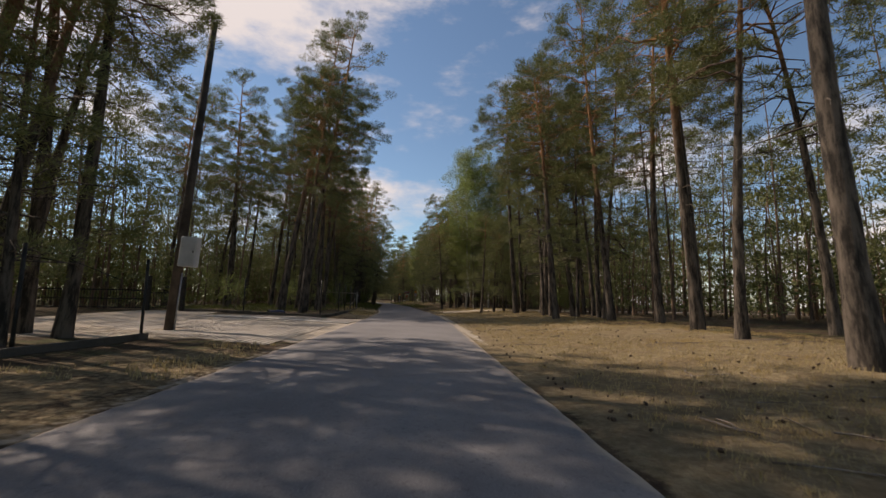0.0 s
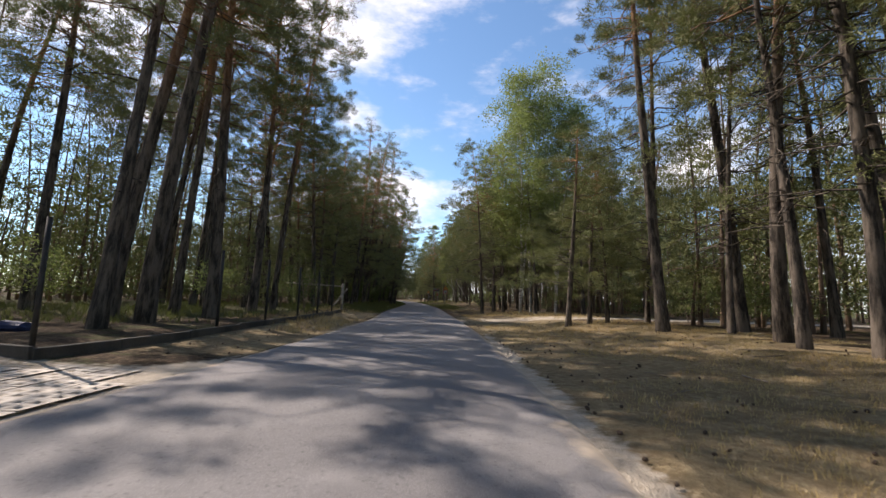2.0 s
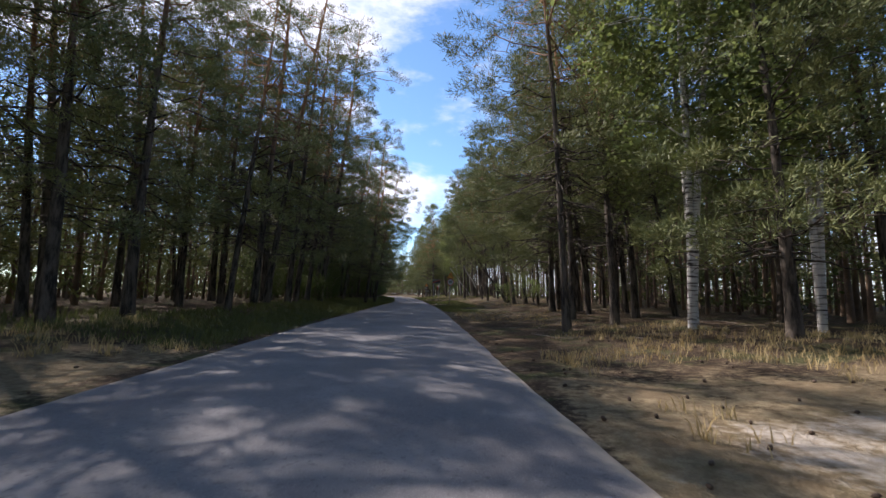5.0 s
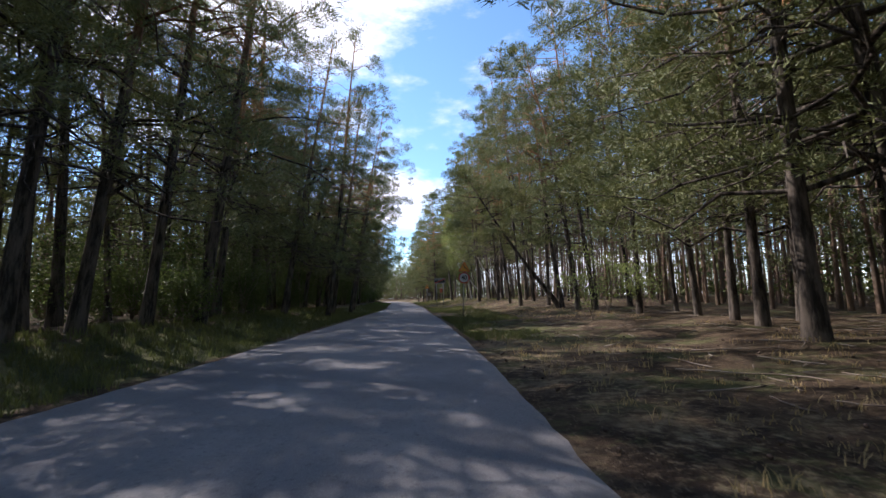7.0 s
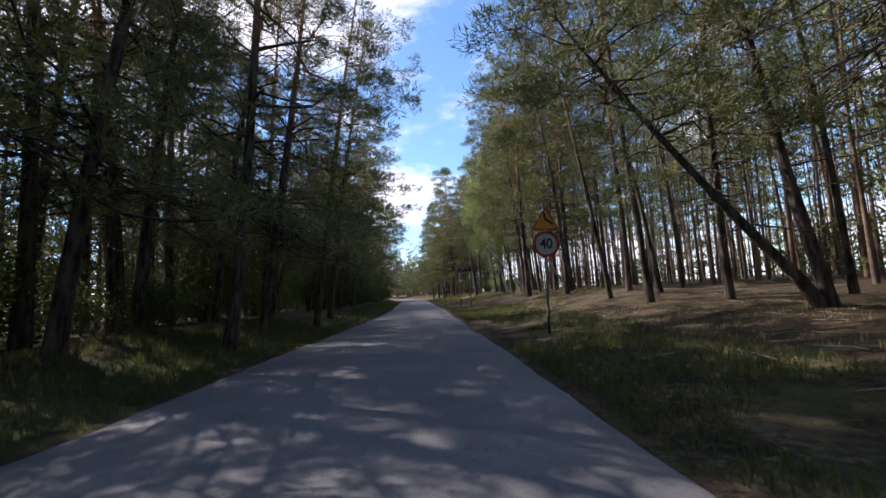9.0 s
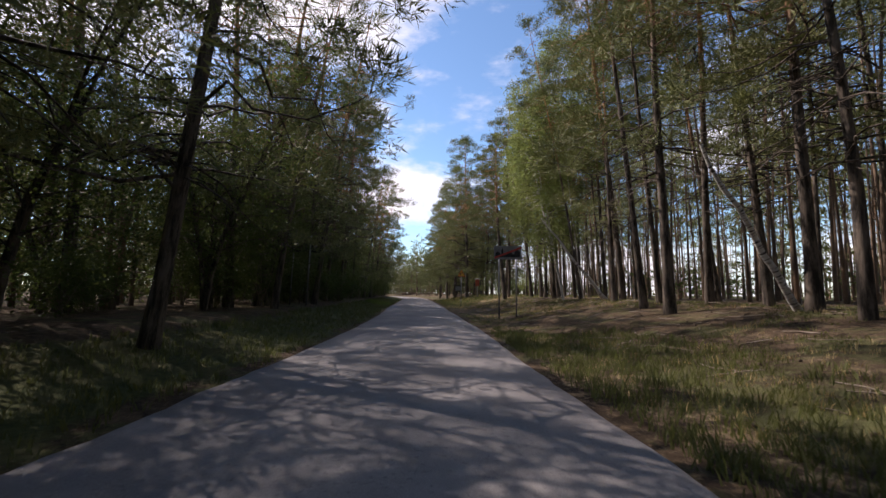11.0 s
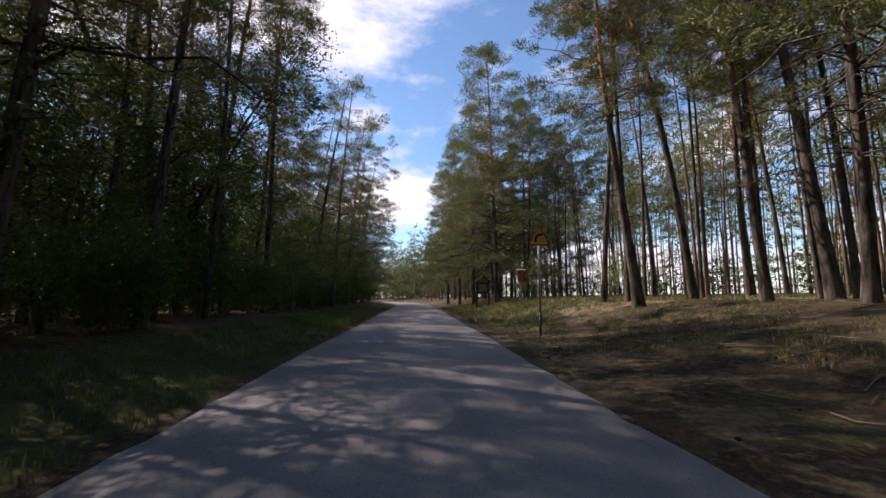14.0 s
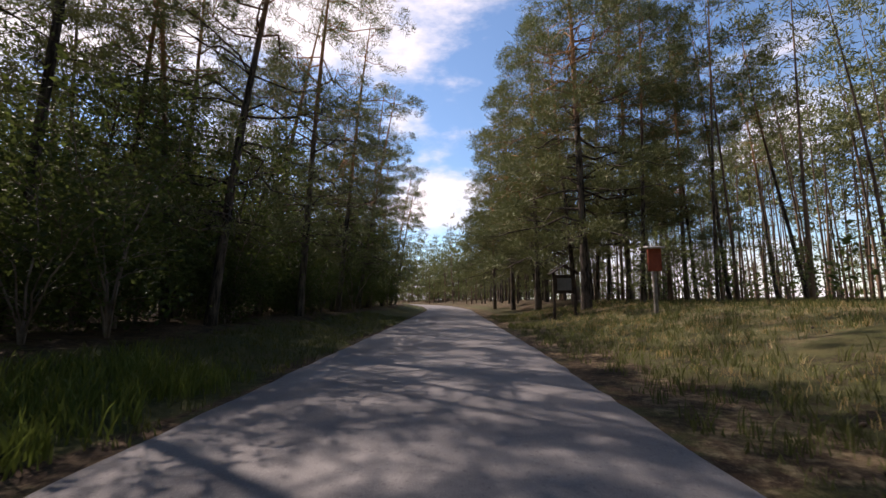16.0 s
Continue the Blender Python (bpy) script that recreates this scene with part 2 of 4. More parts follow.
MAT_STEEL = two_tone("galvanised_steel", (0.30, 0.31, 0.32), (0.42, 0.43, 0.44), 6.0, 0.5, 0.6, 0.05)
MAT_BLACK = two_tone("black_paint", (0.012, 0.012, 0.012), (0.03, 0.03, 0.03), 8.0, 0.6)
MAT_IRON = two_tone("dark_painted_steel", (0.02, 0.02, 0.018), (0.05, 0.042, 0.035), 6.0, 0.6, 0.2)
MAT_BOX = two_tone("grey_cabinet_enamel", (0.38, 0.39, 0.38), (0.48, 0.48, 0.46), 2.0, 0.55, 0.0, 0.05)
MAT_YELLOW = two_tone("sun_faded_yellow_sheet", (0.62, 0.27, 0.035), (0.72, 0.34, 0.05), 2.0, 0.45, 0.0, 0.03)
MAT_RED = two_tone("faded_red_sheet", (0.34, 0.03, 0.02), (0.44, 0.05, 0.035), 3.0, 0.5, 0.0, 0.03)
MAT_WHITE = two_tone("dulled_white_sheet", (0.40, 0.40, 0.39), (0.52, 0.52, 0.50), 2.0, 0.5, 0.0, 0.03)
# aged white, greyed further: the shade on the boards' faces is in this colour
MAT_SHADED_WHITE = two_tone("shaded_white_sheet", (0.14, 0.14, 0.135), (0.21, 0.21, 0.20), 2.0, 0.6, 0.0, 0.03)
MAT_BOARD = two_tone("red_brown_board", (0.25, 0.055, 0.03), (0.34, 0.085, 0.045), 3.0, 0.7)
MAT_TARP = two_tone("blue_tarpaulin", (0.02, 0.027, 0.06), (0.03, 0.042, 0.10), 2.0, 0.7)


# ---- plan: road edges and the lie of the land ----
KNOT_Y = [-70, -4, 10, 20, 30, 44, 57, 68, 80, 91, 104, 117, 150, 172, 195, 230, 320]
EDGE_L = [-0.6, 0.1, 0.15, 0.2, 0.05, -1.35, -2.05, -2.85, -3.5, -4.4, -6.3, -7.95, -12.2, -17.2, -27, -52, -140]
EDGE_R = [3.6, 4.4, 4.7, 4.8, 4.4, 3.45, 2.65, 1.65, 0.4, -0.7, -2.3, -3.8, -8.0, -12.9, -22.6, -47.4, -135]


def smooth_edge(y, values):
    """The edge as an even curve: the knots' line averaged over eight metres."""
    return sum(np.interp(np.asarray(y) + o, KNOT_Y, values) for o in (-4, -2, 0, 2, 4)) / 5


def edges(y):
    return smooth_edge(y, EDGE_L), smooth_edge(y, EDGE_R)


def step(a, b, v):
    q = np.clip((np.asarray(v, float) - a) / (b - a), 0, 1)
    return q * q * (3 - 2 * q)


def land(x, y):
    l, r = edges(y)
    rise_l = (0.25 * step(8, 26, y) + 0.22 * step(40, 55, y)) * step(0.6, 3.5, l - x)
    rise_r = (0.30 * step(-60, -50, y) + 0.5 * step(62, 84, y)) * step(0.8, 7.0, x - r)
    off = np.maximum(l - x, x - r)
    rough = (0.032 * np.sin(0.9 * x + 1.3 * y) * np.sin(0.7 * y - 0.5 * x) + 0.02 * np.sin(1.7 * x + 0.4 * y) * np.sin(1.3 * y - 0.6 * x)) * step(1.0, 4.0, off) * (1 + 0.4 * step(45, 55, y))
    parking = step(1.0, 0.0, np.maximum(np.abs(x + 4.2) - 4.5, np.abs(y - 11.5) - 6.5))
    return (rise_l + rise_r + rough) * (1 - parking) + parking * rise_l - 0.035 * step(0.35, 0.0, off)


def mesh_object(name, verts, faces, mat, parent=None, smooth=False):
    """A mesh from arrays of places and of faces that all have one number of corners."""
    faces = np.asarray(faces, np.int32)
    me = bpy.data.meshes.new(name)
    me.vertices.add(len(verts))
    me.vertices.foreach_set("co", np.asarray(verts, np.float32).ravel())
    k = faces.shape[1]
    me.loops.add(faces.size)
    me.loops.foreach_set("vertex_index", faces.ravel())
    me.polygons.add(len(faces))
    me.polygons.foreach_set("loop_start", np.arange(0, faces.size, k, dtype=np.int32))
    if smooth:
        me.polygons.foreach_set("use_smooth", np.ones(len(faces), bool))
    me.update(calc_edges=True)
    me.validate()
    if mat:
        me.materials.append(mat)
    ob = new(name, me)
    ob.parent = parent
    return ob


def give(me, name, values):
    a = me.attributes.new(name, "FLOAT", "POINT")
    a.data.foreach_set("value", np.asarray(values, np.float32))


def sheet(xs, ys):
    gx, gy = np.meshgrid(xs, ys)
    n, m = len(ys), len(xs)
    i = (np.arange(n - 1)[:, None] * m + np.arange(m - 1)).ravel()
    return gx.ravel(), gy.ravel(), np.stack([i, i + 1, i + m + 1, i + m], 1)


# ---- ground ----
def build_ground():
    xs = np.r_[-900, -500, -250, -140, -90, -60, -45, np.arange(-36, 36.1, 0.6), 45, 60, 90, 140, 250, 500, 900]
    ys = np.r_[-500, -200, -100, -60, -40, np.arange(-28, 165, 0.6), 172, 180, 190, 205, 225, 260, 320, 450, 700, 1200]
    x, y, quads = sheet(xs, ys)
    l, r = edges(y)
    z = np.where((np.abs(x) < 60) & (y < 260), land(x, y), 0.3)
    ob = mesh_object("ground", np.stack([x, y, z], 1), quads, MAT_GROUND, smooth=True)
    right, left = x - r, l - x
    wave = 0.8 * np.sin(0.35 * y) + 0.5 * np.sin(0.9 * y + 1.0)
    dry = step(8.5 + wave, 5.0 + wave, right) * step(-0.2, 0.2, right) * step(46, 30, y)
    dry = np.maximum(dry, 0.62 * step(3.2, 1.8, left) * step(-0.2, 0.1, left) * step(15, 20, y) * step(44, 38, y))
    dry = np.maximum(dry, 0.55 * step(4.2, 2.5, left) * step(-0.2, 0.1, left) * step(5, 2, y))
    dry = np.maximum(dry, 0.85 * step(22, 10, right) * step(2.5, 4.0, right) * step(107, 112, y) * step(131, 125, y))
    dry = np.maximum(dry, 0.46 * step(4.5, 1.0, right) * step(-0.2, 0.1, right) * step(44, 50, y))
    green = 0.95 * step(3.6 + 0.4 * wave, 1.6, left) * step(0.1, 0.4, left) * step(36, 46, y)
    green = np.maximum(green, 0.52 * step(5.0, 2.4, right) * step(0.5, 1.2, right) * step(46, 58, y) * (1 - 0.75 * step(80, 86, y) * step(110, 104, y)))
    green = np.maximum(green, 0.55 * step(20, 10, right) * step(0.6, 1.6, right) * step(108, 113, y) * step(131, 126, y))
    green = np.maximum(green, 0.55 * step(2.5, 4.0, left) * step(20, 26, y) * step(44, 40, y))
    green = np.maximum(green, 0.9 * step(24, 30, right) * step(70, 80, y))
    track = step(2.6, 1.5, np.abs(y - 34.6 - 0.12 * (x - 5))) * step(0.0, 1.5, right)
    edge_r = step(0.45, 0.05, right) * step(-0.2, 0.0, right) * (0.2 + 0.55 * step(40, 30, y))
    edge_l = step(0.4, 0.05, left) * step(-0.2, 0.0, left) * (0.15 + 0.45 * step(40, 30, y))
    lot = step(0.9, 0.2, left) * step(-0.2, 0.0, left) * step(4, 6, y) * step(20, 17, y)
    bay = step(0.4, -0.2, np.maximum(np.abs(x + 4.6) - 4.5, np.abs(y - 11.2) - 6.2))
    lot = np.maximum(lot, 0.9 * step(-7.6, -8.4, x) * step(-14, -12.5, x) * step(4, 6, y) * step(21, 19.5, y))
    dry, green = dry * (1 - bay), green * (1 - bay)
    sand = np.maximum.reduce([0.55 * track, edge_r, 0.9 * edge_l, lot, 0.56 * bay])
    for name, values in (("dry", dry), ("green", green), ("sand", sand)):
        give(ob.data, name, values)
    return tagged(ob, "forest floor of needles, dry grass and sandy verges", "ground", kind="structure")


ground = build_ground()


def build_road():
    ys = np.arange(-40, 320, 0.3)
    l, r = edges(ys)
    across = np.r_[0, 0.02, 0.06, np.linspace(0.12, 0.88, 15), 0.94, 0.98, 1]
    rng = np.random.default_rng(3)
    frayed = np.convolve(rng.normal(0, 1, len(ys) + 6), np.ones(7) / 7, "valid")[: len(ys)]
    frayed2 = np.convolve(rng.normal(0, 1, len(ys) + 6), np.ones(7) / 7, "valid")[: len(ys)]
    ragged = np.where(ys > 42, 1.6, 1.0)
    bite = (0.03 * frayed + 0.008 * rng.normal(0, 1, len(ys))) * ragged
    bite2 = (0.028 * frayed2 + 0.007 * rng.normal(0, 1, len(ys))) * ragged
    u, yy = np.meshgrid(across, ys)
    x = (l + bite)[:, None] * (1 - u) + (r + bite2)[:, None] * u
    crown = 0.05 * (1 - (2 * u - 1) ** 2) - 0.0
    z = crown + 0.012 - 0.03 * (np.abs(2 * u - 1) > 0.999)
    n, m = len(ys), len(across)
    i = (np.arange(n - 1)[:, None] * m + np.arange(m - 1)).ravel()
    ob = mesh_object("road", np.stack([x.ravel(), yy.ravel(), z.ravel()], 1), np.stack([i, i + 1, i + m + 1, i + m], 1), MAT_ROAD, smooth=True)
    give(ob.data, "edge", np.clip((np.abs(2 * u - 1) - 0.72) / 0.28, 0, 1).ravel() * np.where(yy < 40, 1.0, 0.72).ravel())
    return tagged(ob, "narrow worn grey asphalt road with frayed sandy edges", "road", kind="structure")


road = build_road()


# ---- trees ----
def tube(points, radii, sides=7, wobble=0.0, rng=None):
    """A tapered tube along points: its places and triangles."""
    points = np.asarray(points, float)
    along = np.gradient(points, axis=0)
    along /= np.linalg.norm(along, axis=1)[:, None] + 1e-9
    aside = np.cross(along, np.where(np.abs(along[:, 2:3]) > 0.9, (1.0, 0, 0), (0, 0, 1.0)))
    aside /= np.linalg.norm(aside, axis=1)[:, None] + 1e-9
    other = np.cross(along, aside)
    a = np.linspace(0, 2 * np.pi, sides, endpoint=False)
    ring = np.asarray(radii)[:, None] * np.ones(sides)
    if wobble:
        ring = ring * (1 + wobble * rng.normal(0, 1, ring.shape))
    v = points[:, None] + ring[..., None] * (np.cos(a)[None, :, None] * aside[:, None] + np.sin(a)[None, :, None] * other[:, None])
    n = len(points)
    i, j = np.meshgrid(np.arange(n - 1) * sides, np.arange(sides), indexing="ij")
    p, q = (i + j).ravel(), (i + (j + 1) % sides).ravel()
    tris = np.concatenate([np.stack([p, q, q + sides], 1), np.stack([p, q + sides, p + sides], 1)])
    return v.reshape(-1, 3), tris


def joined(parts):
    places, tris, base = [], [], 0
    for v, f in parts:
        places.append(v)
        tris.append(f + base)
        base += len(v)
    return np.concatenate(places), np.concatenate(tris)


def unit(v):
    return v / (np.linalg.norm(v, axis=-1, keepdims=True) + 1e-9)


def needles(centres, outward, rng, count, length, width, size):
    """Bushy clumps of thin pointed needle sprays round each twig's end, flatter than wide."""
    n = len(centres) * count
    big = np.repeat(size * rng.uniform(0.65, 1.35, len(centres)), count)[:, None]
    off = rng.normal(0, 1, (n, 3))
    off *= (rng.uniform(0.15, 1.0, (n, 1)) ** 0.5) / (np.linalg.norm(off, axis=1)[:, None] + 1e-9)
    start = np.repeat(centres, count, 0) + off * big * (1, 1, 0.55)
    way = unit(0.55 * off + 0.35 * np.repeat(outward, count, 0) + rng.normal(0, 0.38, (n, 3)) + (0, 0, 0.28))
    flat = unit(np.cross(way, rng.normal(0, 1, (n, 3))))
    long = length * rng.uniform(0.6, 1.25, (n, 1))
    v = np.stack([start - flat * width * 0.5, start + flat * width * 0.5, start + way * long], 1).reshape(-1, 3)
    return v, np.arange(3 * n).reshape(-1, 3)


def leaves(centres, rng, count, size, spread):
    """Loose clouds of small pointed oval leaves round each centre."""
    n = len(centres) * count
    c = np.repeat(centres, count, 0) + rng.normal(0, 1, (n, 3)) * spread
    a = unit(rng.normal(0, 1, (n, 3)) * (1, 1, 0.6))
    b = unit(np.cross(a, rng.normal(0, 1, (n, 3))))
    s = size * rng.uniform(0.6, 1.35, (n, 1))
    v = np.stack([c - a * s, c + b * s * 0.55, c + a * s, c - b * s * 0.55], 1).reshape(-1, 3)
    q = np.arange(4 * n).reshape(-1, 4)
    return v, np.concatenate([q[:, :3], q[:, [0, 2, 3]]])


def pine_shape(seed, height, crown_from, reach, trunk_r, bend=0.5, limbs=44, blades=92, length=0.17, width=0.022, stubs=10, sides=8, flat_top=0.35, cone=0.3, size=0.27, boughs=True, arc=(0, 0), toward=None, per=4.6):
    """Trunk with whorls of limbs, and crown of needle clumps, of one Scots pine standing at the origin. arc: how far the trunk swings
    aside on its way up; toward: the side, in radians, to which most limbs reach."""
    rng = np.random.default_rng(seed)
    t = np.linspace(0, 1, 14 if boughs else 7)
    sway = bend * np.stack([np.sin(1.6 * t + seed) - np.sin(seed), np.cos(2.1 * t + 2 * seed) - np.cos(2 * seed), 0 * t], 1) * t[:, None] ** 0.7
    sway += np.array([arc[0], arc[1], 0]) * (t[:, None] ** 0.9)
    spine = sway + np.stack([0 * t, 0 * t, t * height * 0.97], 1)
    spine[0, 2] = -0.35
    flare = 1 + 0.35 * np.exp(-t * height / 0.35)
    wood = [tube(spine, trunk_r * (1 - 0.86 * t) * flare, sides, 0.05, rng)]
    centres, outs = [], []

    def at(h):
        return np.array([np.interp(h, spine[:, 2], spine[:, k]) for k in range(3)])

    whorls = max(4, limbs // 4)
    for k in range(limbs):
        f = (k % whorls + rng.uniform(0, 0.35)) / whorls
        h = crown_from + (height * 0.97 - crown_from) * f
        round_top = np.sin(np.pi * (0.20 + 0.74 * f)) ** 0.8 + 0.08
        pointed = 1.12 * (1.02 - f) ** 0.62
        long = max(0.35, reach * ((1 - cone) * round_top + cone * pointed) * rng.uniform(0.5, 1.15))
        a = rng.uniform(0, 2 * np.pi) if toward is None else rng.normal(toward, 1.2)
        out = np.array([np.cos(a), np.sin(a), 0])
        rise = rng.uniform(-0.18, 0.35) + flat_top * f
        s = np.linspace(0, 1, 6)[:, None]
        line = at(h) + out * long * s + np.array([0, 0, 1.0]) * long * (rise * s - 0.3 * s * s + 0.15 * s**3 + 0.04 * np.sin(6 * s + k))
        line[1:] += rng.normal(0, 0.045 * long, (5, 3))
        if boughs:
            wood.append(tube(line, np.linspace(0.014 + 0.011 * long, 0.005, 6) * min(1.3, trunk_r / 0.17), 3))
        aside = np.array([-out[1], out[0], 0])
        many = max(2, round(per * long / reach * rng.uniform(0.8, 1.35)))
        for j in range(many):
            u = 1.0 if j == 0 else rng.uniform(0.38, 1.0)
            p = np.array([np.interp(u, s[:, 0], line[:, i]) for i in range(3)])
            spread = (0.28 + 0.5 * (1 - u)) * long * rng.uniform(0.2, 1.0) * (0.3 if j == 0 else 1) * rng.choice((-1, 1))
            tip = p + aside * spread + out * abs(spread) * 0.5 + (0, 0, rng.uniform(0.0, 0.22))
            if boughs and j:
                wood.append(tube([p, 0.5 * (p + tip) + (0, 0, 0.05), tip], [0.010, 0.007, 0.004], 3))
            centres.append(tip)
            outs.append(unit(tip - p + out * 0.4))
    for k in range(stubs):
        h = rng.uniform(0.18 * height, crown_from + 0.8)
        a, long = rng.uniform(0, 2 * np.pi), rng.uniform(0.4, 1.9)
        out = np.array([np.cos(a), np.sin(a), rng.uniform(-0.25, 0.35)])
        s = np.linspace(0, 1, 4)[:, None]
        line = at(h) + out * long * s + (0, 0, -0.25) * s * s * long + rng.normal(0, 0.04, (4, 3)) * long
        wood.append(tube(line, np.linspace(0.022, 0.006, 4), 3))
    for _ in range(max(3, limbs // 10)):
        centres.append(at(height * rng.uniform(0.94, 0.99)) + rng.normal(0, 0.22, 3))
        outs.append(np.array([0, 0, 1.0]))
    return joined(wood), needles(np.array(centres), np.array(outs), rng, blades, length, width, size)


def both(*shapes):
    """Several stems with their crowns as one tree."""
    return joined([w for w, _ in shapes]), joined([c for _, c in shapes])


def leafy_shape(seed, height, stems, reach, clumps, count, size, spread, droop=0.0, trunk_r=0.03, foot=0.15):
    """Stems and leaves of a birch, sapling or bush standing at the origin."""
    rng = np.random.default_rng(seed)
    wood, centres = [], []
    for k in range(stems):
        a = rng.uniform(0, 2 * np.pi)
        lean = rng.uniform(0.02, 0.1 if stems < 3 else 0.45) * height
        s = np.linspace(0, 1, 9)
        top = height * (1 if k == 0 else rng.uniform(0.55, 0.95))
        line = np.stack([np.cos(a) * lean * s**1.5 + rng.normal(0, 0.06, 9) * s, np.sin(a) * lean * s**1.5 + rng.normal(0, 0.06, 9) * s, s * top], 1)
        line[0, 2] = -0.2
        wood.append(tube(line, trunk_r * (1 - 0.85 * s), 7 if trunk_r > 0.06 else 4, 0.04, rng))
        for j in range(clumps // stems):
            f = foot + (1 - foot) * rng.uniform(0, 1) ** 0.8
            h = top * f
            p0 = np.array([np.interp(h, line[:, 2], line[:, i]) for i in range(3)])
            long = reach * (np.sin(np.pi * min(0.97, 0.15 + 0.78 * (f - foot) / (1 - foot))) + 0.08) * rng.uniform(0.35, 1.1)
            b = rng.uniform(0, 2 * np.pi)
            tip = p0 + long * np.array([np.cos(b), np.sin(b), rng.uniform(0.05, 0.6) - droop])
            if j % 3 == 0:
                mid = 0.5 * (p0 + tip) + (0, 0, 0.12 * long)
                wood.append(tube([p0, mid, tip], [0.3 * trunk_r, 0.18 * trunk_r, 0.004], 3))
            centres.append(tip)
            if droop:
                centres.append(tip - (0, 0, rng.uniform(0.2, 0.7)))
    return joined(wood), leaves(np.array(centres), rng, count, size, spread)


def plant(name, label, category, wood, green, bark, foliage, group=""):
    """A tree or bush as a thing with a trunk and a crown, at the origin."""
    root = new(name)
    root.empty_display_size = 0.3
    mesh_object("trunk" if bark is not MAT_STICK else "branchwork", *wood, bark, root, smooth=True)
    mesh_object("crown" if bark is not MAT_STICK else "foliage", *green, foliage, root)
    return tagged(root, label, category, group)


TALL = "tall Scots pine with a bare reddish trunk and high crown"
DENSE = "young dense Scots pine with green boughs low down"
SHADY = "grey-barked pine with dead lower branches, in shade"
SLIM = "slim straight plantation pine with an orange upper trunk"
kinds = {"edge": [], "tall": [], "dense": [], "shady": [], "slim": [], "old": [], "birch": [], "big": []}
for k, (h, c, w, r) in enumerate(((15.5, 7.2, 2.5, 0.165), (16.5, 8.6, 2.3, 0.15), (14.0, 6.2, 2.6, 0.155), (17.0, 9.4, 2.6, 0.17))):
    kinds["tall"].append(plant("pine_tree", TALL, "tree", *pine_shape(10 + k, h, c, w, r, 0.7, 50, 108, stubs=13), MAT_BARK, MAT_NEEDLE, "roadside pines"))
for k, (h, c, w, r) in enumerate(((10.5, 1.9, 2.2, 0.13), (9.2, 1.5, 2.1, 0.12), (12.0, 2.6, 2.4, 0.15))):
    kinds["dense"].append(plant("pine_tree", DENSE, "tree", *pine_shape(30 + k, h, c, w, r, 0.35, 64, 84, stubs=6, flat_top=0.2, cone=0.7), MAT_BARK, MAT_NEEDLE, "roadside pines"))
for k, (h, c, w, r) in enumerate(((16.5, 3.4, 3.7, 0.15), (15.0, 2.6, 3.4, 0.14), (17.5, 4.4, 3.8, 0.16))):
    kinds["edge"].append(plant("pine_tree", "roadside pine with long boughs reaching over the road", "tree", *pine_shape(40 + k, h, c, w, r, 0.5, 46, 92, 0.18, 0.024, stubs=22, flat_top=0.2, cone=0.6, size=0.33), MAT_BARK, MAT_NEEDLE, "roadside pines"))
for k, (h, c, w, r) in enumerate(((13.5, 4.0, 2.8, 0.12), (15.0, 4.8, 2.9, 0.13), (12.5, 3.4, 2.6, 0.105))):
    kinds["shady"].append(plant("pine_tree", SHADY, "tree", *pine_shape(50 + k, h, c, w, r, 0.6, 52, 90, 0.18, 0.024, stubs=40, cone=0.4, size=0.31), MAT_BARK, MAT_NEEDLE, "roadside pines"))
for k, (h, c, w, r) in enumerate(((16.0, 9.0, 1.9, 0.095), (17.0, 9.8, 1.8, 0.085), (15.0, 8.0, 2.0, 0.10), (16.5, 9.4, 2.1, 0.115))):
    kinds["slim"].append(plant("pine_tree", SLIM, "tree", *pine_shape(70 + k, h, c, w, r, 0.5, 34, 90, stubs=12), MAT_BARK, MAT_NEEDLE, "plantation pines"))
kinds["old"].append(plant("pine_tree", "old spreading pine with long low crooked limbs", "tree", *pine_shape(91, 12.5, 2.6, 4.6, 0.17, 0.8, 66, 104, 0.18, 0.024, stubs=16, flat_top=0.1, cone=0.4, size=0.42, toward=math.pi), MAT_BARK, MAT_NEEDLE))
forked_pine = plant("pine_tree", "old forked pine with one stem leaning far over the verge", "tree", *both(pine_shape(93, 7.6, 3.6, 2.6, 0.115, 0.3, 40, 104, 0.18, 0.024, stubs=7, arc=(-5.2, 0.3), size=0.4), pine_shape(94, 12.0, 5.6, 3.0, 0.13, 0.4, 48, 96, 0.18, 0.024, stubs=10, arc=(-1.6, 0.6), size=0.4)), MAT_BARK, MAT_NEEDLE)
for k, (h, w) in enumerate(((15.5, 2.5), (13.0, 2.2))):
    kinds["birch"].append(plant("birch_tree", "silver birch with white bark and pale drooping leaves", "tree", *leafy_shape(110 + k, h, 2, w, 300, 52, 0.058, 0.22, 0.35, 0.075, 0.25), MAT_BIRCH, MAT_BIRCHLEAF))
for k in range(2):
    kinds["big"].append(plant("pine_tree", "broad old pine with a full conical crown", "tree", *pine_shape(95 + 3 * k, 20.5, 3.2, 3.9, 0.19, 0.4, 124, 100, 0.22, 0.034, stubs=8, flat_top=0.2, cone=0.75, size=0.5, per=6.0), MAT_BARK, MAT_NEEDLE, "roadside pines"))
kinds["slim_birch"] = [plant("birch_tree", "slender silver birch with a high crown of pale leaves", "tree", *leafy_shape(118, 16.5, 1, 2.3, 190, 44, 0.06, 0.27, 0.35, 0.048, 0.5), MAT_BIRCH, MAT_BIRCHLEAF)]
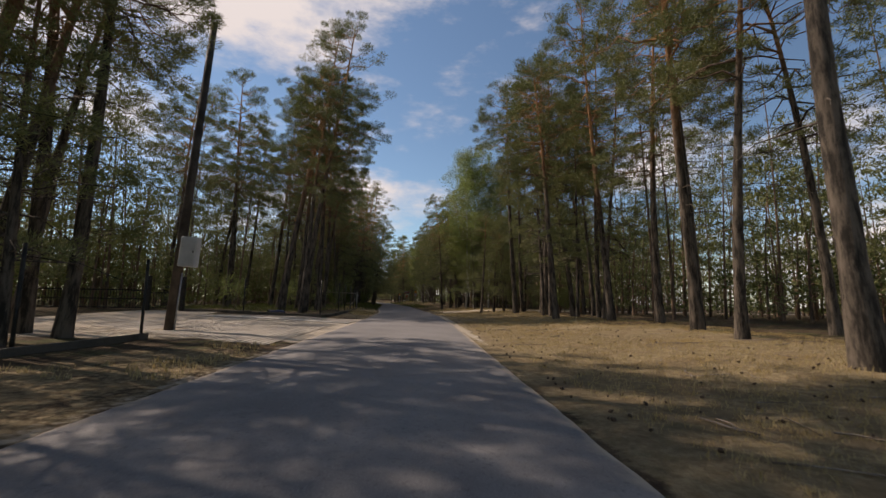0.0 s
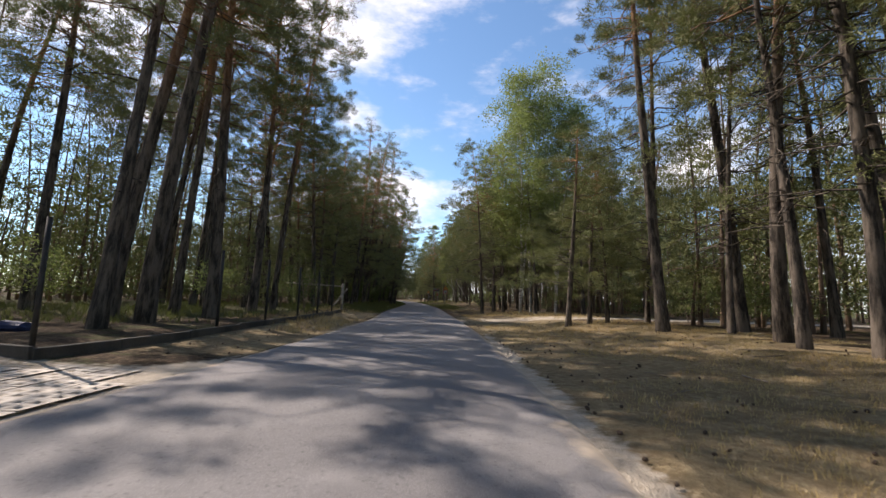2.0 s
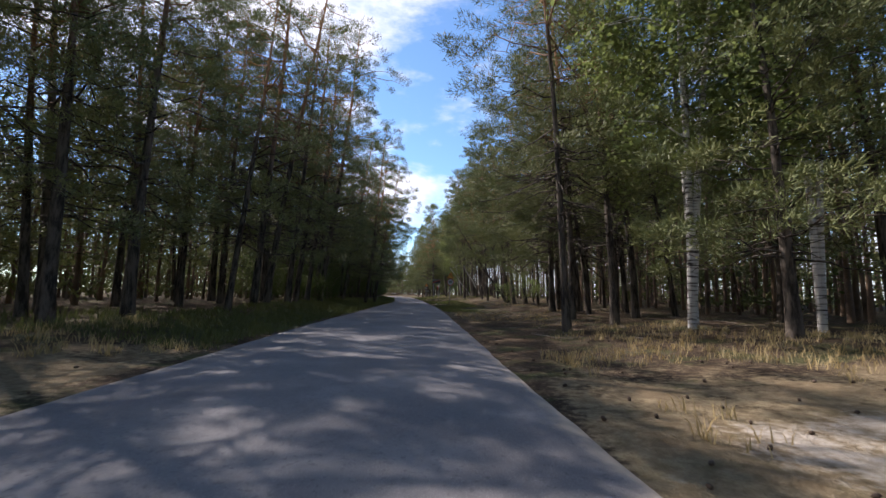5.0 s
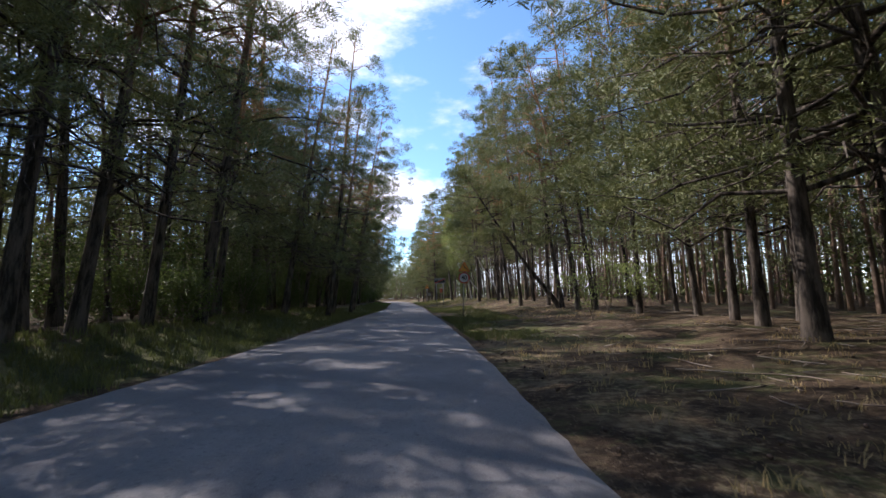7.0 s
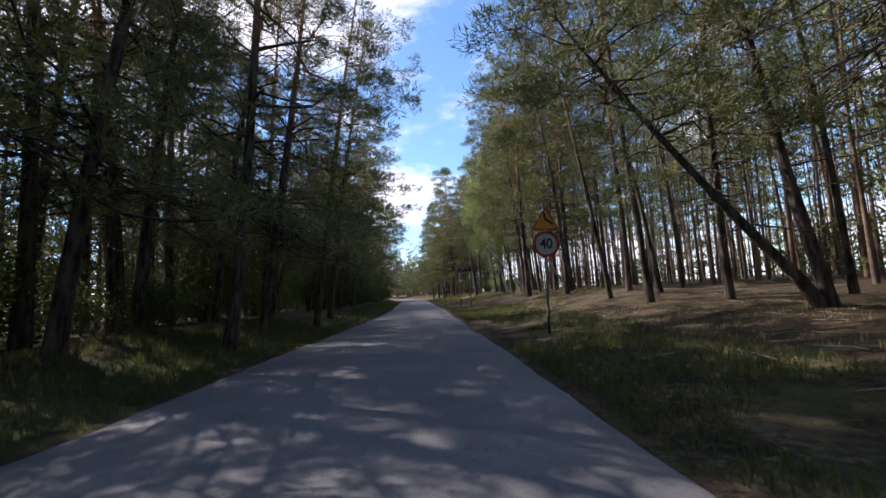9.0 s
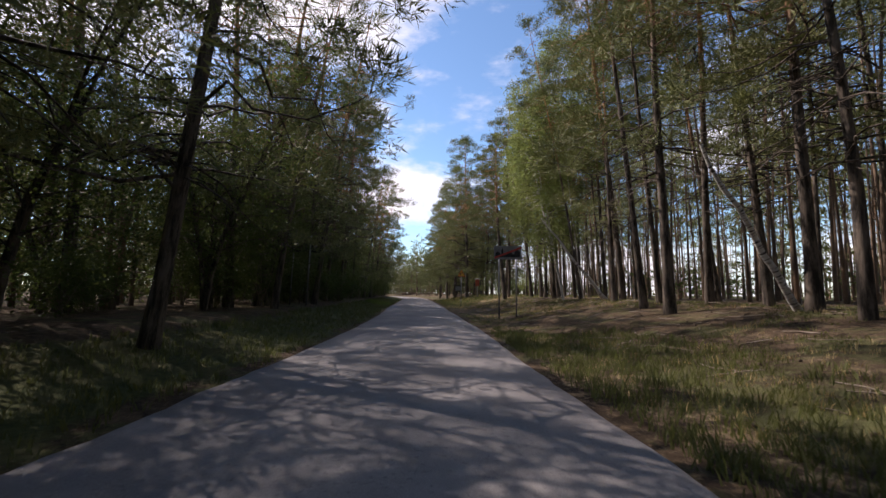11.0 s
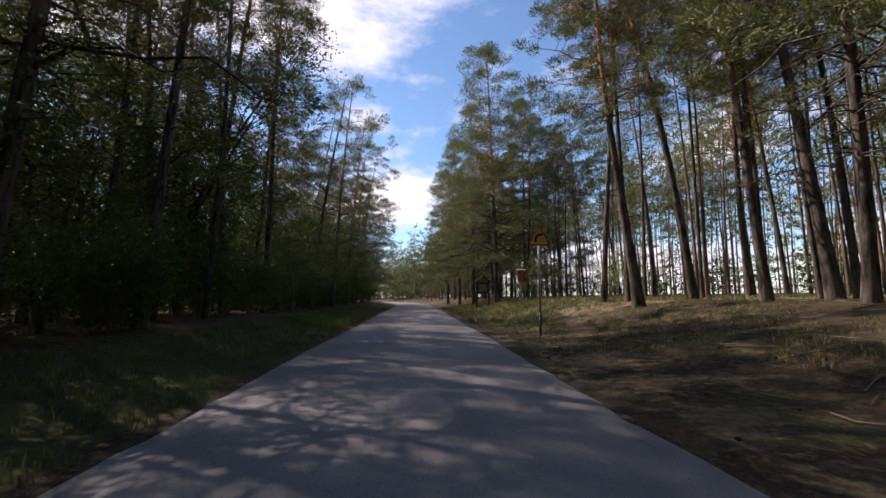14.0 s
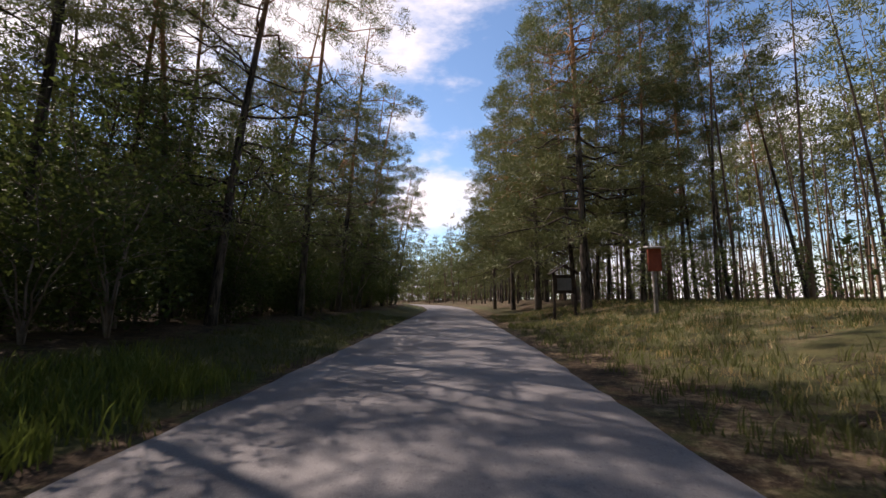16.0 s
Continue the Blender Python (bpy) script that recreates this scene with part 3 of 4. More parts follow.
bushes = [plant("bush", "leafy green broadleaf bush in the forest undergrowth", "bush", *leafy_shape(130 + k, h, 5, w, 96, 40, 0.04, 0.2, 0.0, 0.025, 0.12), MAT_STICK, MAT_LEAF, "undergrowth bushes") for k, (h, w) in enumerate(((2.6, 1.0), (3.6, 1.2), (1.7, 0.8)))]
saplings = [plant("sapling", "bright green broadleaf sapling with thin stems", "sapling", *leafy_shape(150 + k, h, 3, 0.9, 54, 24, 0.045, 0.15, 0.0, 0.022, 0.35), MAT_STICK, MAT_BIRCHLEAF, "saplings") for k, h in enumerate((3.2, 2.4))]
tall_leafy = [plant("broadleaf_tree", "dark green broadleaf tree crowding the verge", "tree", *leafy_shape(170 + k, h, 3, 2.0, 240, 56, 0.043, 0.27, 0.0, 0.08, 0.1), MAT_BARK, MAT_LEAF, "roadside broadleaf trees") for k, h in enumerate((8.5, 6.5))]

for kind, label, specs in (("tall", TALL, ((15.5, 7.2, 2.5, 0.14), (16.8, 8.8, 2.4, 0.15))), ("shady", SHADY, ((13.5, 4.0, 2.8, 0.11), (15.0, 4.8, 2.8, 0.12))), ("dense", DENSE, ((10.5, 1.9, 2.2, 0.12),)), ("slim", SLIM, ((16.0, 9.0, 1.9, 0.08), (17.0, 9.8, 1.9, 0.075), (15.0, 8.2, 2.0, 0.085)))):
    kinds["deep_" + kind] = [plant("pine_tree", label, "tree", *pine_shape(210 + 7 * k + len(kind), h, c, w, r, 0.5, 32, 38, 0.24, 0.042, stubs=12, sides=6, size=0.36, per=3.8, cone=0.4), MAT_BARK, MAT_NEEDLE, "forest pines") for k, (h, c, w, r) in enumerate(specs)]

used = set()


def stand(ob, x, y, turn, size=1.0, lean=(0.0, 0.0), girth=1.0):
    """Sets a copy of a plant on the ground; the first use places the plant itself."""
    m = pose(x, y, float(land(x, y)) - 0.04, lean[0], lean[1], 0) @ pose(0, 0, 0, 0, 0, turn)
    if ob.name in used:
        made = copy_thing(ob, m)
        made.scale = (size * girth, size * girth, size)
    else:
        used.add(ob.name)
        made = ob
        made.matrix_basis = m
        made.scale = (size * girth, size * girth, size)
    return made


rng = np.random.default_rng(11)
taken = []


def grow(kind, x, y, size=None, lean=None):
    options = kinds[kind]
    taken.append((x, y))
    size = size or rng.uniform(0.9, 1.14)
    lean = lean or (rng.normal(0, 1.6), rng.normal(0, 1.6))
    return stand(options[rng.integers(len(options))], x, y, rng.uniform(0, 360), size, lean, rng.uniform(0.9, 1.1))


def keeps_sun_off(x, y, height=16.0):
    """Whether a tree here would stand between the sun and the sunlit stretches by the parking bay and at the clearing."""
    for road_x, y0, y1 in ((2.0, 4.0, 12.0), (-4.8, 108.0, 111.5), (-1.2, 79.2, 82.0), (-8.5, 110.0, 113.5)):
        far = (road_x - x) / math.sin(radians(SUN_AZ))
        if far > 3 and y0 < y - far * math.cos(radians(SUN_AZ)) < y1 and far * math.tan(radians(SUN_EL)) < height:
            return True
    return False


# Trees along the road, most of them seen singly: place and size.
# the first two, (-5.6, 5.0) and (-6.9, 2.8) are added to cast shade
LEFT_TALL = [(-8.8, 7.4), (-7.2, 4.4), (-7.5, 6.1), (-5.6, 5.0), (-6.9, 2.8), (-3.9, 20.4), (-4.2, 22.2), (-12.6, 22.6), (-5.9, 23.1), (-3.9, 24.7), (-5.5, 25.4), (-10.5, 25.4), (-7.3, 26.8),
    (-4.3, 28.4), (-17.2, 29.8), (-5.1, 32.3), (-13.4, 32.8), (-10.4, 34.5), (-15.3, 34.5), (-13.5, 36.5)]
LEFT_SHADY = [(-4.7, 47.4), (-5.2, 50.4), (-5.3, 51.9), (-5.0, 53.6), (-5.2, 55.2), (-5.3, 57.3), (-5.2, 59.4), (-6.4, 62.4), (-8.1, 65.2), (-5.6, 66.8),
    (-7.9, 68.4), (-10.4, 70.8), (-7.0, 73.5), (-13.1, 80.1), (-9.4, 91.4), (-15.4, 125.7)]
LEFT_LEANING = [(-9.6, 103.4), (-11.7, 104.6), (-10.4, 106.8), (-12.3, 109.3), (-10.9, 111.2), (-13.1, 114.3)]
RIGHT_TALL = [(9.3, -0.5), (11.0, 4.0), (14.9, 5.4), (11.9, 7.0), (12.2, 7.3), (2.28, 108.8), (4.57, 110.1), (6.0, 106.2), (4.9, 107.0), (9.2, 114.5), (13.1, 11.1), (12.0, 13.2), (10.2, 15.6), (13.4, 17.7), (12.6, 19.6), (14.4, 20.8),
    (11.7, 21.9), (15.2, 24.4), (10.3, 24.9), (13.2, 25.6), (11.4, 27.3)]
RIGHT_SHADY = [(6.1, 44.3), (9.6, 48.2), (11.3, 48.8), (8.7, 50.6), (10.9, 52.2), (7.9, 53.6), (11.6, 54.1), (8.8, 56.0), (10.0, 60.5), (7.9, 66.1),
    (9.0, 67.2)]
RIGHT_SLIM = [(6.5, 73.4), (6.2, 76.0), (7.7, 75.4), (4.9, 88.0), (6.0, 89.4), (8.5, 90.3), (6.7, 87.6), (7.6, 92.2), (6.3, 93.8), (5.0, 96.1), (6.7, 97.6),
    (9.2, 99.1), (9.7, 101.3), (7.9, 102.3), (8.0, 107.9), (8.4, 109.7), (7.5, 111.0), (6.6, 103.8),
    (9.5, 111.0), (10.6, 114.3), (12.2, 118.1), (13.5, 121.0), (8.9, 129.5), (4.4, 129.8), (6.6, 131.5), (12.3, 137.7), (-2.3, 139.8)]
for kind, spots in (("tall", LEFT_TALL), ("edge", LEFT_SHADY), ("slim", LEFT_LEANING), ("tall", RIGHT_TALL), ("shady", RIGHT_SHADY), ("slim", RIGHT_SLIM)):
    to_road = 1 if spots in (LEFT_TALL, LEFT_SHADY, LEFT_LEANING) else -1
    for x, y in spots:
        grow(kind, x, y, rng.uniform(1.05, 1.2) if spots in (LEFT_TALL, LEFT_LEANING) else None, (rng.normal(0, 1.5), to_road * rng.uniform(*((2.0, 8.0) if to_road > 0 else (1.0, 6.0)))))
taken += [(7.9, 68.7), (9.0, 53.0)]
stand(forked_pine, 7.9, 68.7, 0)
stand(kinds["old"][0], 9.0, 53.0, 0, 1.0, (0.0, -3.0))
stand(kinds["old"][0], 10.8, 57.4, 40, 0.9)
for x, y, s in ((8.3, 28.4, 0.70), (9.5, 29.5, 0.78), (10.5, 30.2, 0.85), (12.4, 30.6, 0.80), (9.5, 41.0, 1.0), (-6.0, 31.5, 0.42)):
    grow("dense", x, y, s)
for x, y, s in ((8.8, 43.2, 1.28), (9.9, 45.0, 1.15), (11.2, 42.4, 1.1)):
    grow("birch", x, y, s)
grow("slim_birch", 6.3, 100.5, 1.0, (0.0, -9.0))
grow("slim_birch", 7.4, 95.4, 0.85, (0.0, -12.0))
grow("birch", 4.6, 98.2, 1.0, (0.0, -9.0))
for x, y in ((-4.4, 69.8), (-4.9, 72.4), (-4.8, 76.6), (-5.5, 80.4)):
    grow("edge", x, y, 1.0, (0.0, 8.0))
for x, y, s in ((-0.9, 128.2, 1.85), (1.6, 130.6, 1.5), (-2.6, 134.5, 1.7), (4.8, 132.0, 1.25), (-4.0, 141.0, 1.6), (-5.6, 148.0, 1.5), (-1.2, 145.0, 1.5)):
    grow("big", x, y, s * 0.56, (0.0, 0.0))
for y in np.r_[np.arange(46, 78, 3.4), np.arange(78, 158, 5.6)]:
    x = float(edges(y)[0]) - rng.uniform(2.9, 4.2)
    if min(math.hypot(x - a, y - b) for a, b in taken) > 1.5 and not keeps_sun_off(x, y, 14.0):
        grow("edge", x, y, rng.uniform(0.85, 1.08), (rng.normal(0, 1.5), rng.uniform(2.0, 8.0)))
behind, used_deep = [], []


def fill(kind_of, count, x_from, x_to, y_from, y_to, gap):
    """Trees scattered over a strip of the forest beside the road, none closer than gap; offsets run from the road's edge."""
    made = 0
    for _ in range(count * 14):
        y = rng.uniform(y_from, y_to)
        l, r = edges(y)
        off = rng.uniform(x_from, x_to)
        x = float(l) - off if x_from < 0 else float(r) + off
        if x_from < 0:
            x = float(l) + off
        if min((math.hypot(x - a, y - b) for a, b in taken), default=99) < gap:
            continue
        if x > 4 and abs(y - 34.6 - 0.12 * (x - 5)) < 3.2 and x < 26:
            continue
        if -14 < x < 0 and 3 < y < 21:
            continue
        if 109.5 < y < 127 and x > 0 and x < -3.2 + 1.05 * (y - 108):
            continue
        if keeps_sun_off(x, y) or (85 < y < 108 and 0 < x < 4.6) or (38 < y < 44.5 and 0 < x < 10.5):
            continue
        if abs(off) > 8.0:
            taken.append((x, y))
            if abs(off) < 10.0 and len(used_deep) < 70:
                used_deep.append(grow("deep_" + kind_of(x, y), x, y))
            else:
                behind.append((kind_of(x, y), x, y))
        else:
            grow(kind_of(x, y), x, y)
        made += 1
        if made >= count:
            break


def pick(**chances):
    names, p = list(chances), np.array(list(chances.values()), float)
    return lambda x, y: names[rng.choice(len(names), p=p / p.sum())]


# the first three strips, mostly out of view, are added to shade the road's start
fill(pick(tall=1), 6, -16, -5, -20, -6, 2.4)
fill(pick(tall=3, shady=2), 17, -14, -4.6, -8, 4.5, 1.9)
fill(pick(shady=1), 5, -9.5, -4.8, -6, 2.0, 1.5)
fill(pick(shady=2, dense=1), 16, -17, -5.0, -6, 4.0, 1.5)
fill(pick(shady=2, tall=1), 16, -34, -14, 2, 22, 2.2)
fill(pick(edge=1), 3, -7.9, -4.0, 89, 102, 1.6)
fill(pick(shady=2, edge=1), 14, -8.0, -5.2, 96, 122, 1.4)
fill(pick(shady=1), 9, 6, 8.0, 14, 30, 1.5)
fill(pick(tall=1), 22, -24, -6, 16, 42, 2.4)
fill(pick(dense=3, shady=2), 18, -12, -3.6, 38.5, 49, 1.9)
fill(pick(shady=3, tall=3, dense=1), 42, -13, -5.0, 44, 80, 2.0)
fill(pick(shady=3, dense=1, tall=3), 38, -14, -5.5, 85, 148, 2.5)
fill(pick(tall=1), 26, 6, 22, -12, 29, 2.3)
fill(pick(dense=2, shady=4), 18, 4.2, 14, 39, 49, 1.9)
fill(pick(shady=3, slim=2), 34, 6.5, 18, 46, 74, 1.9)
fill(pick(shady=3, slim=2), 12, 4.8, 9, 80, 112, 1.8)
fill(pick(slim=1), 80, 6, 22, 74, 128, 1.9)
fill(pick(shady=3, dense=2, slim=1), 34, 3.4, 12, 126, 170, 2.2)

# Undergrowth: dark bushes and broadleaf trees crowding the road's shaded side, saplings on the sunny one.
for k in range(120):
    y = rng.uniform(58, 150)
    l, _ = edges(y)
    stand(bushes[rng.integers(3)], float(l) - rng.uniform(3.0, 8.5), y, rng.uniform(0, 360), rng.uniform(0.7, 1.25))
for k in range(30):
    y = 76 + k * 2.6 + rng.uniform(-1, 1)
    l, _ = edges(y)
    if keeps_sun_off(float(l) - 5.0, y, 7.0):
        continue
    stand(tall_leafy[k % 2], float(l) - rng.uniform(4.2, 8.0), y, rng.uniform(0, 360), rng.uniform(0.8, 1.2))
for x, y in ((-9.5, 24.6), (-7.6, 30.6), (-8.4, 35.8), (-12.2, 27.5), (-6.4, 36.6), (16.4, 28.5), (15.5, 33.0), (17.5, 30.5), (14.6, 27.0), (14.2, 28.2), (15.4, 29.2)):
    stand(saplings[rng.integers(2)], x, y, rng.uniform(0, 360), rng.uniform(0.7, 1.1))
stand(bushes[1], -3.9, 33.4, 20.0, 0.8)
for x, y in ((7.0, 61.4), (8.1, 63.0), (9.0, 62.1), (5.0, 118.6), (2.6, 126.0), (1.2, 127.6), (4.0, 128.4), (6.8, 127.2)):
    stand(saplings[rng.integers(2)], x, y, rng.uniform(0, 360), rng.uniform(0.55, 1.0))


def far_woods():
    """The forest behind the roadside trees, as one mass of simpler pines."""
    wood, green = [], []
    make = {"tall": (200, 16, 7.4, 2.5), "shady": (201, 14, 3.8, 2.8), "dense": (202, 10.5, 1.8, 2.3), "slim": (203, 16.5, 9.6, 2.0), "birch": (204, 13, 3, 2.2), "young": (205, 6.5, 0.6, 2.0)}
    shapes = {k: [pine_shape(s + 10 * j, h * f, c, w, 0.085, 0.5, 20, 11, 0.37, 0.09, stubs=3, sides=4, cone=0.45, size=0.5, boughs=False, per=3.2) for j, f in enumerate((0.92, 1.08))] for k, (s, h, c, w) in make.items()}
    coarse = {k: [pine_shape(s + 10 * j, h * f, c, w, 0.085, 0.5, 16, 7, 0.52, 0.15, stubs=2, sides=4, cone=0.45, size=0.5, boughs=False, per=3.0) for j, f in enumerate((0.92, 1.08))] for k, (s, h, c, w) in make.items()}
    finer = {k: [pine_shape(s + 10 * j, h * f, c, w, 0.085, 0.5, 28, 20, 0.27, 0.052, stubs=9, sides=5, cone=0.45, size=0.4, boughs=False, per=3.6) for j, f in enumerate((0.92, 1.08))] for k, (s, h, c, w) in make.items()}

    def put(kind, x, y, shapes=shapes):
        (wv, wf), (gv, gf) = shapes[kind][rng.integers(2)]
        a, s = rng.uniform(0, 2 * np.pi), rng.uniform(0.88, 1.12)
        turn = np.array([[np.cos(a), -np.sin(a), 0], [np.sin(a), np.cos(a), 0], [0, 0, 1]])
        at = np.array([x, y, float(land(x, y)) if y < 260 and abs(x) < 60 else 0.3])
        wood.append((wv @ turn.T * s + at, wf))
        green.append((gv @ turn.T * s + at, gf))

    for kind, x, y in behind:
        put(kind if kind in finer else "shady", x, y, finer)
    for count, x0, x1, y0, y1, which in ((100, -15, -7.5, 60, 172, "dense young shady"), (26, 8.5, 20, 22, 31, "dense young shady")):
        for _ in range(count):
            y = rng.uniform(y0, y1)
            x = float(edges(y)[0]) + rng.uniform(x0, x1) if x0 < 0 else float(edges(y)[1]) + rng.uniform(x0, x1)
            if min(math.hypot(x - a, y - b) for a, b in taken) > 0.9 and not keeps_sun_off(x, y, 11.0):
                put(which.split()[rng.integers(3)], x, y, finer)
    for count, x0, x1, y0, y1, which in ((110, -75, -34, -20, 130, "young dense shady"), (70, 40, 70, -20, 66, "young dense shady"), (70, 24, 38, -14, 32, "young dense"), (50, -40, -15, -10, 60, "tall shady"), (70, -34, -13, -8, 34, "young young dense"), (110, -36, -14, 66, 150, "dense young shady"), (130, 24, 60, 70, 170, "slim slim shady"), (60, 14, 30, 46, 80, "slim shady young"), (30, -34, -14, 60, 130, "tall shady"), (25, -40, -14, 130, 210, "shady dense"), (50, -52, -20, -20, 150, "young young dense"), (120, -24, -9, 44, 165, "young young dense"), (90, 36, 62, 60, 190, "young young shady"), (30, -30, -14, 20, 50, "young"),
            (60, 21, 42, -10, 66, "tall shady"), (50, 26, 46, -10, 72, "young dense"), (80, 13, 34, 40, 76, "young dense shady"), (70, 16, 40, 72, 100, "shady tall slim"), (150, 20, 40, 74, 180, "slim slim slim tall"), (60, 8, 30, 128, 190, "slim"),
            (60, 2.0, 22, 165, 215, "shady dense young"), (60, 2.0, 50, 185, 250, "shady dense young"), (30, -40, -4, 160, 250, "shady dense"), (50, -26, -12, 104, 132, "shady dense"), (45, -22, -9, 36, 62, "young dense"), (80, 2, 30, 178, 216, "dense young"), (40, -44, -18, -14, 32, "young shady"), (45, 15, 26, -12, 30, "young shady dense"), (26, -12, -2.5, 150, 235, "shady dense"), (24, 2.5, 10, 150, 235, "shady dense")):
        names = which.split()
        for _ in range(count):
            y = rng.uniform(y0, y1)
            l, r = edges(y)
            off = rng.uniform(x0, x1)
            x = float(l) + off if x0 < 0 else float(r) + off
            kind = names[rng.integers(len(names))]
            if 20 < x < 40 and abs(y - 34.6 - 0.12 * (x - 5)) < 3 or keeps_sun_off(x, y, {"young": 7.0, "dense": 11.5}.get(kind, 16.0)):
                continue
            put(kind, x, y, coarse if abs(off) > 27 or y > 165 else shapes)
    for _ in range(80):
        y = rng.uniform(178, 240)
        put(("dense", "young", "shady")[rng.integers(3)], float(edges(y)[1]) + rng.uniform(2.5, 13), y, coarse)
    for _ in range(60):
        put(("dense", "young", "shady")[rng.integers(3)], rng.uniform(-64, 40), rng.uniform(238, 300), coarse)
    trunks = mesh_object("far_woods_trunks", *joined(wood), MAT_BARK_FAR, smooth=True)
    tagged(trunks, "massed trunks of the pine forest behind the verge", "forest", kind="stuff")
    crowns = mesh_object("far_woods_crowns", *joined(green), MAT_NEEDLE)
    tagged(crowns, "massed needle crowns of the pine forest behind", "forest", kind="stuff")


MAT_BARK_FAR = two_tone("distant_pine_bark", (0.10, 0.07, 0.05), (0.25, 0.16, 0.10), 0.8)
far_woods()


def far_undergrowth():
    """Low bushes on the forest floor far behind the trunks."""
    spots = []
    for many, side, near, far, y0, y1 in ((380, 1, 15, 42, 40, 190), (260, -1, 12, 40, 40, 190), (90, 1, 9, 24, 118, 160), (240, -1, 8.5, 17, 70, 150), (330, 1, 15, 46, -20, 42), (300, -1, 17, 50, -8, 45)):
        y = rng.uniform(y0, y1, many)
        l, r = edges(y)
        off = rng.uniform(near, far, many)
        spots.append(np.stack([np.where(side > 0, r + off, l - off), y], 1))
    spots = np.concatenate(spots)
    keep = ~((spots[:, 0] > 0) & (np.abs(spots[:, 1] - 34.6 - 0.12 * (spots[:, 0] - 5)) < 3))
    spots = np.repeat(spots[keep], 4, 0) + rng.normal(0, 0.55, (4 * keep.sum(), 2))
    z = land(spots[:, 0], spots[:, 1]) + rng.uniform(0.2, 1.0, len(spots)) * np.where(spots[:, 1] < 42, 3.2, 1.9)
    v, f = leaves(np.column_stack([spots, z]), rng, 10, 0.11, 0.36)
    return tagged(mesh_object("far_undergrowth", v, f, MAT_LEAF), "low green bushes deep in the forest", "bushes", kind="stuff")


far_undergrowth()


# ---- made things ----
def part(name, bm, mat, parent, label=""):
    me = bpy.data.meshes.new(name)
    bm.to_mesh(me)
    bm.free()
    me.materials.append(mat)
    ob = new(name, me)
    ob.parent = parent
    if label:
        ob["label"] = label
    return ob


def box(sx, sy, sz, at=(0, 0, 0), soft=0.006, turn=None):
    """A block with eased edges; at is the middle of its foot."""
    bm = bmesh.new()
    bmesh.ops.create_cube(bm, size=1.0)
    for v in bm.verts:
        v.co = Vector((v.co.x * sx, v.co.y * sy, (v.co.z + 0.5) * sz))
    bmesh.ops.bevel(bm, geom=bm.edges[:], offset=soft, segments=1, affect="EDGES")
    if turn:
        bmesh.ops.transform(bm, matrix=turn, verts=bm.verts)
    bmesh.ops.translate(bm, vec=at, verts=bm.verts)
    return bm


def rod(radius, height, at=(0, 0, 0), top=None, sides=12, turn=None):
    bm = bmesh.new()
    bmesh.ops.create_cone(bm, cap_ends=True, segments=sides, radius1=radius, radius2=radius if top is None else top, depth=height)
    bmesh.ops.translate(bm, vec=(0, 0, height / 2), verts=bm.verts)
    if turn:
        bmesh.ops.transform(bm, matrix=turn, verts=bm.verts)
    bmesh.ops.translate(bm, vec=at, verts=bm.verts)
    for f in bm.faces:
        f.smooth = len(f.verts) == 4
    return bm


def plate(outline, depth, front, at=(0, 0, 0)):
    """A flat sheet in the xz plane from an outline, with its face at y = front and the given depth behind it."""
    bm = bmesh.new()
    lo = [bm.verts.new((x + at[0], front, z + at[2])) for x, z in outline]
    hi = [bm.verts.new((x + at[0], front + depth, z + at[2])) for x, z in outline]
    bm.faces.new(lo)
    bm.faces.new(hi[::-1])
    n = len(lo)
    for i in range(n):
        bm.faces.new((lo[i], hi[i], hi[(i + 1) % n], lo[(i + 1) % n]))
    bmesh.ops.recalc_face_normals(bm, faces=bm.faces)
    return bm


def triangle(side, trim):
    """A triangle that stands on its base with rounded corners, in the xz plane."""
    h = side * math.sqrt(3) / 2
    corners = [(-side / 2, 0), (side / 2, 0), (0, h)]
    mid = (0, h / 3)
    out = []
    for k, (x, z) in enumerate(corners):
        cx, cz = x + (mid[0] - x) * 2 * trim / (h * 2 / 3), z + (mid[1] - z) * 2 * trim / (h * 2 / 3)
        base = (210, 330, 90)[k]
        for a in (-50, -25, 0, 25, 50):
            out.append((cx + trim * math.cos(radians(base + a)), cz + trim * math.sin(radians(base + a))))
    return out


def disc(radius, n=36):
    return [(radius * math.cos(2 * math.pi * k / n), radius * math.sin(2 * math.pi * k / n)) for k in range(n)]


def ribbon(points, width):
    """A bent bar along points in the xz plane, as an outline."""
    p = np.array(points, float)
    d = unit(np.gradient(p, axis=0))
    s = np.stack([-d[:, 1], d[:, 0]], 1) * width / 2
    return [tuple(v) for v in np.concatenate([p + s, (p - s)[::-1]])]


def writing(text, size, parent, mat, at):
    """Letters in the built-in font, as a thin mesh that faces -y."""
    curve = bpy.data.curves.new("number", "FONT")
    curve.body, curve.size, curve.align_x, curve.align_y, curve.extrude, curve.offset = text, size, "CENTER", "CENTER", 0.002, size * 0.02
    temp = new("number_curve", curve)
    bpy.context.view_layer.update()
    me = bpy.data.meshes.new_from_object(temp.evaluated_get(bpy.context.evaluated_depsgraph_get()))
    bpy.data.objects.remove(temp)
    me.transform(Matrix.Translation(at) @ Euler((radians(90), 0, 0)).to_matrix().to_4x4() @ Matrix.Diagonal((0.86, 1.0, 1, 1)))
    me.materials.clear()
    me.materials.append(mat)
    ob = new("number", me)
    ob.parent = parent
    return ob


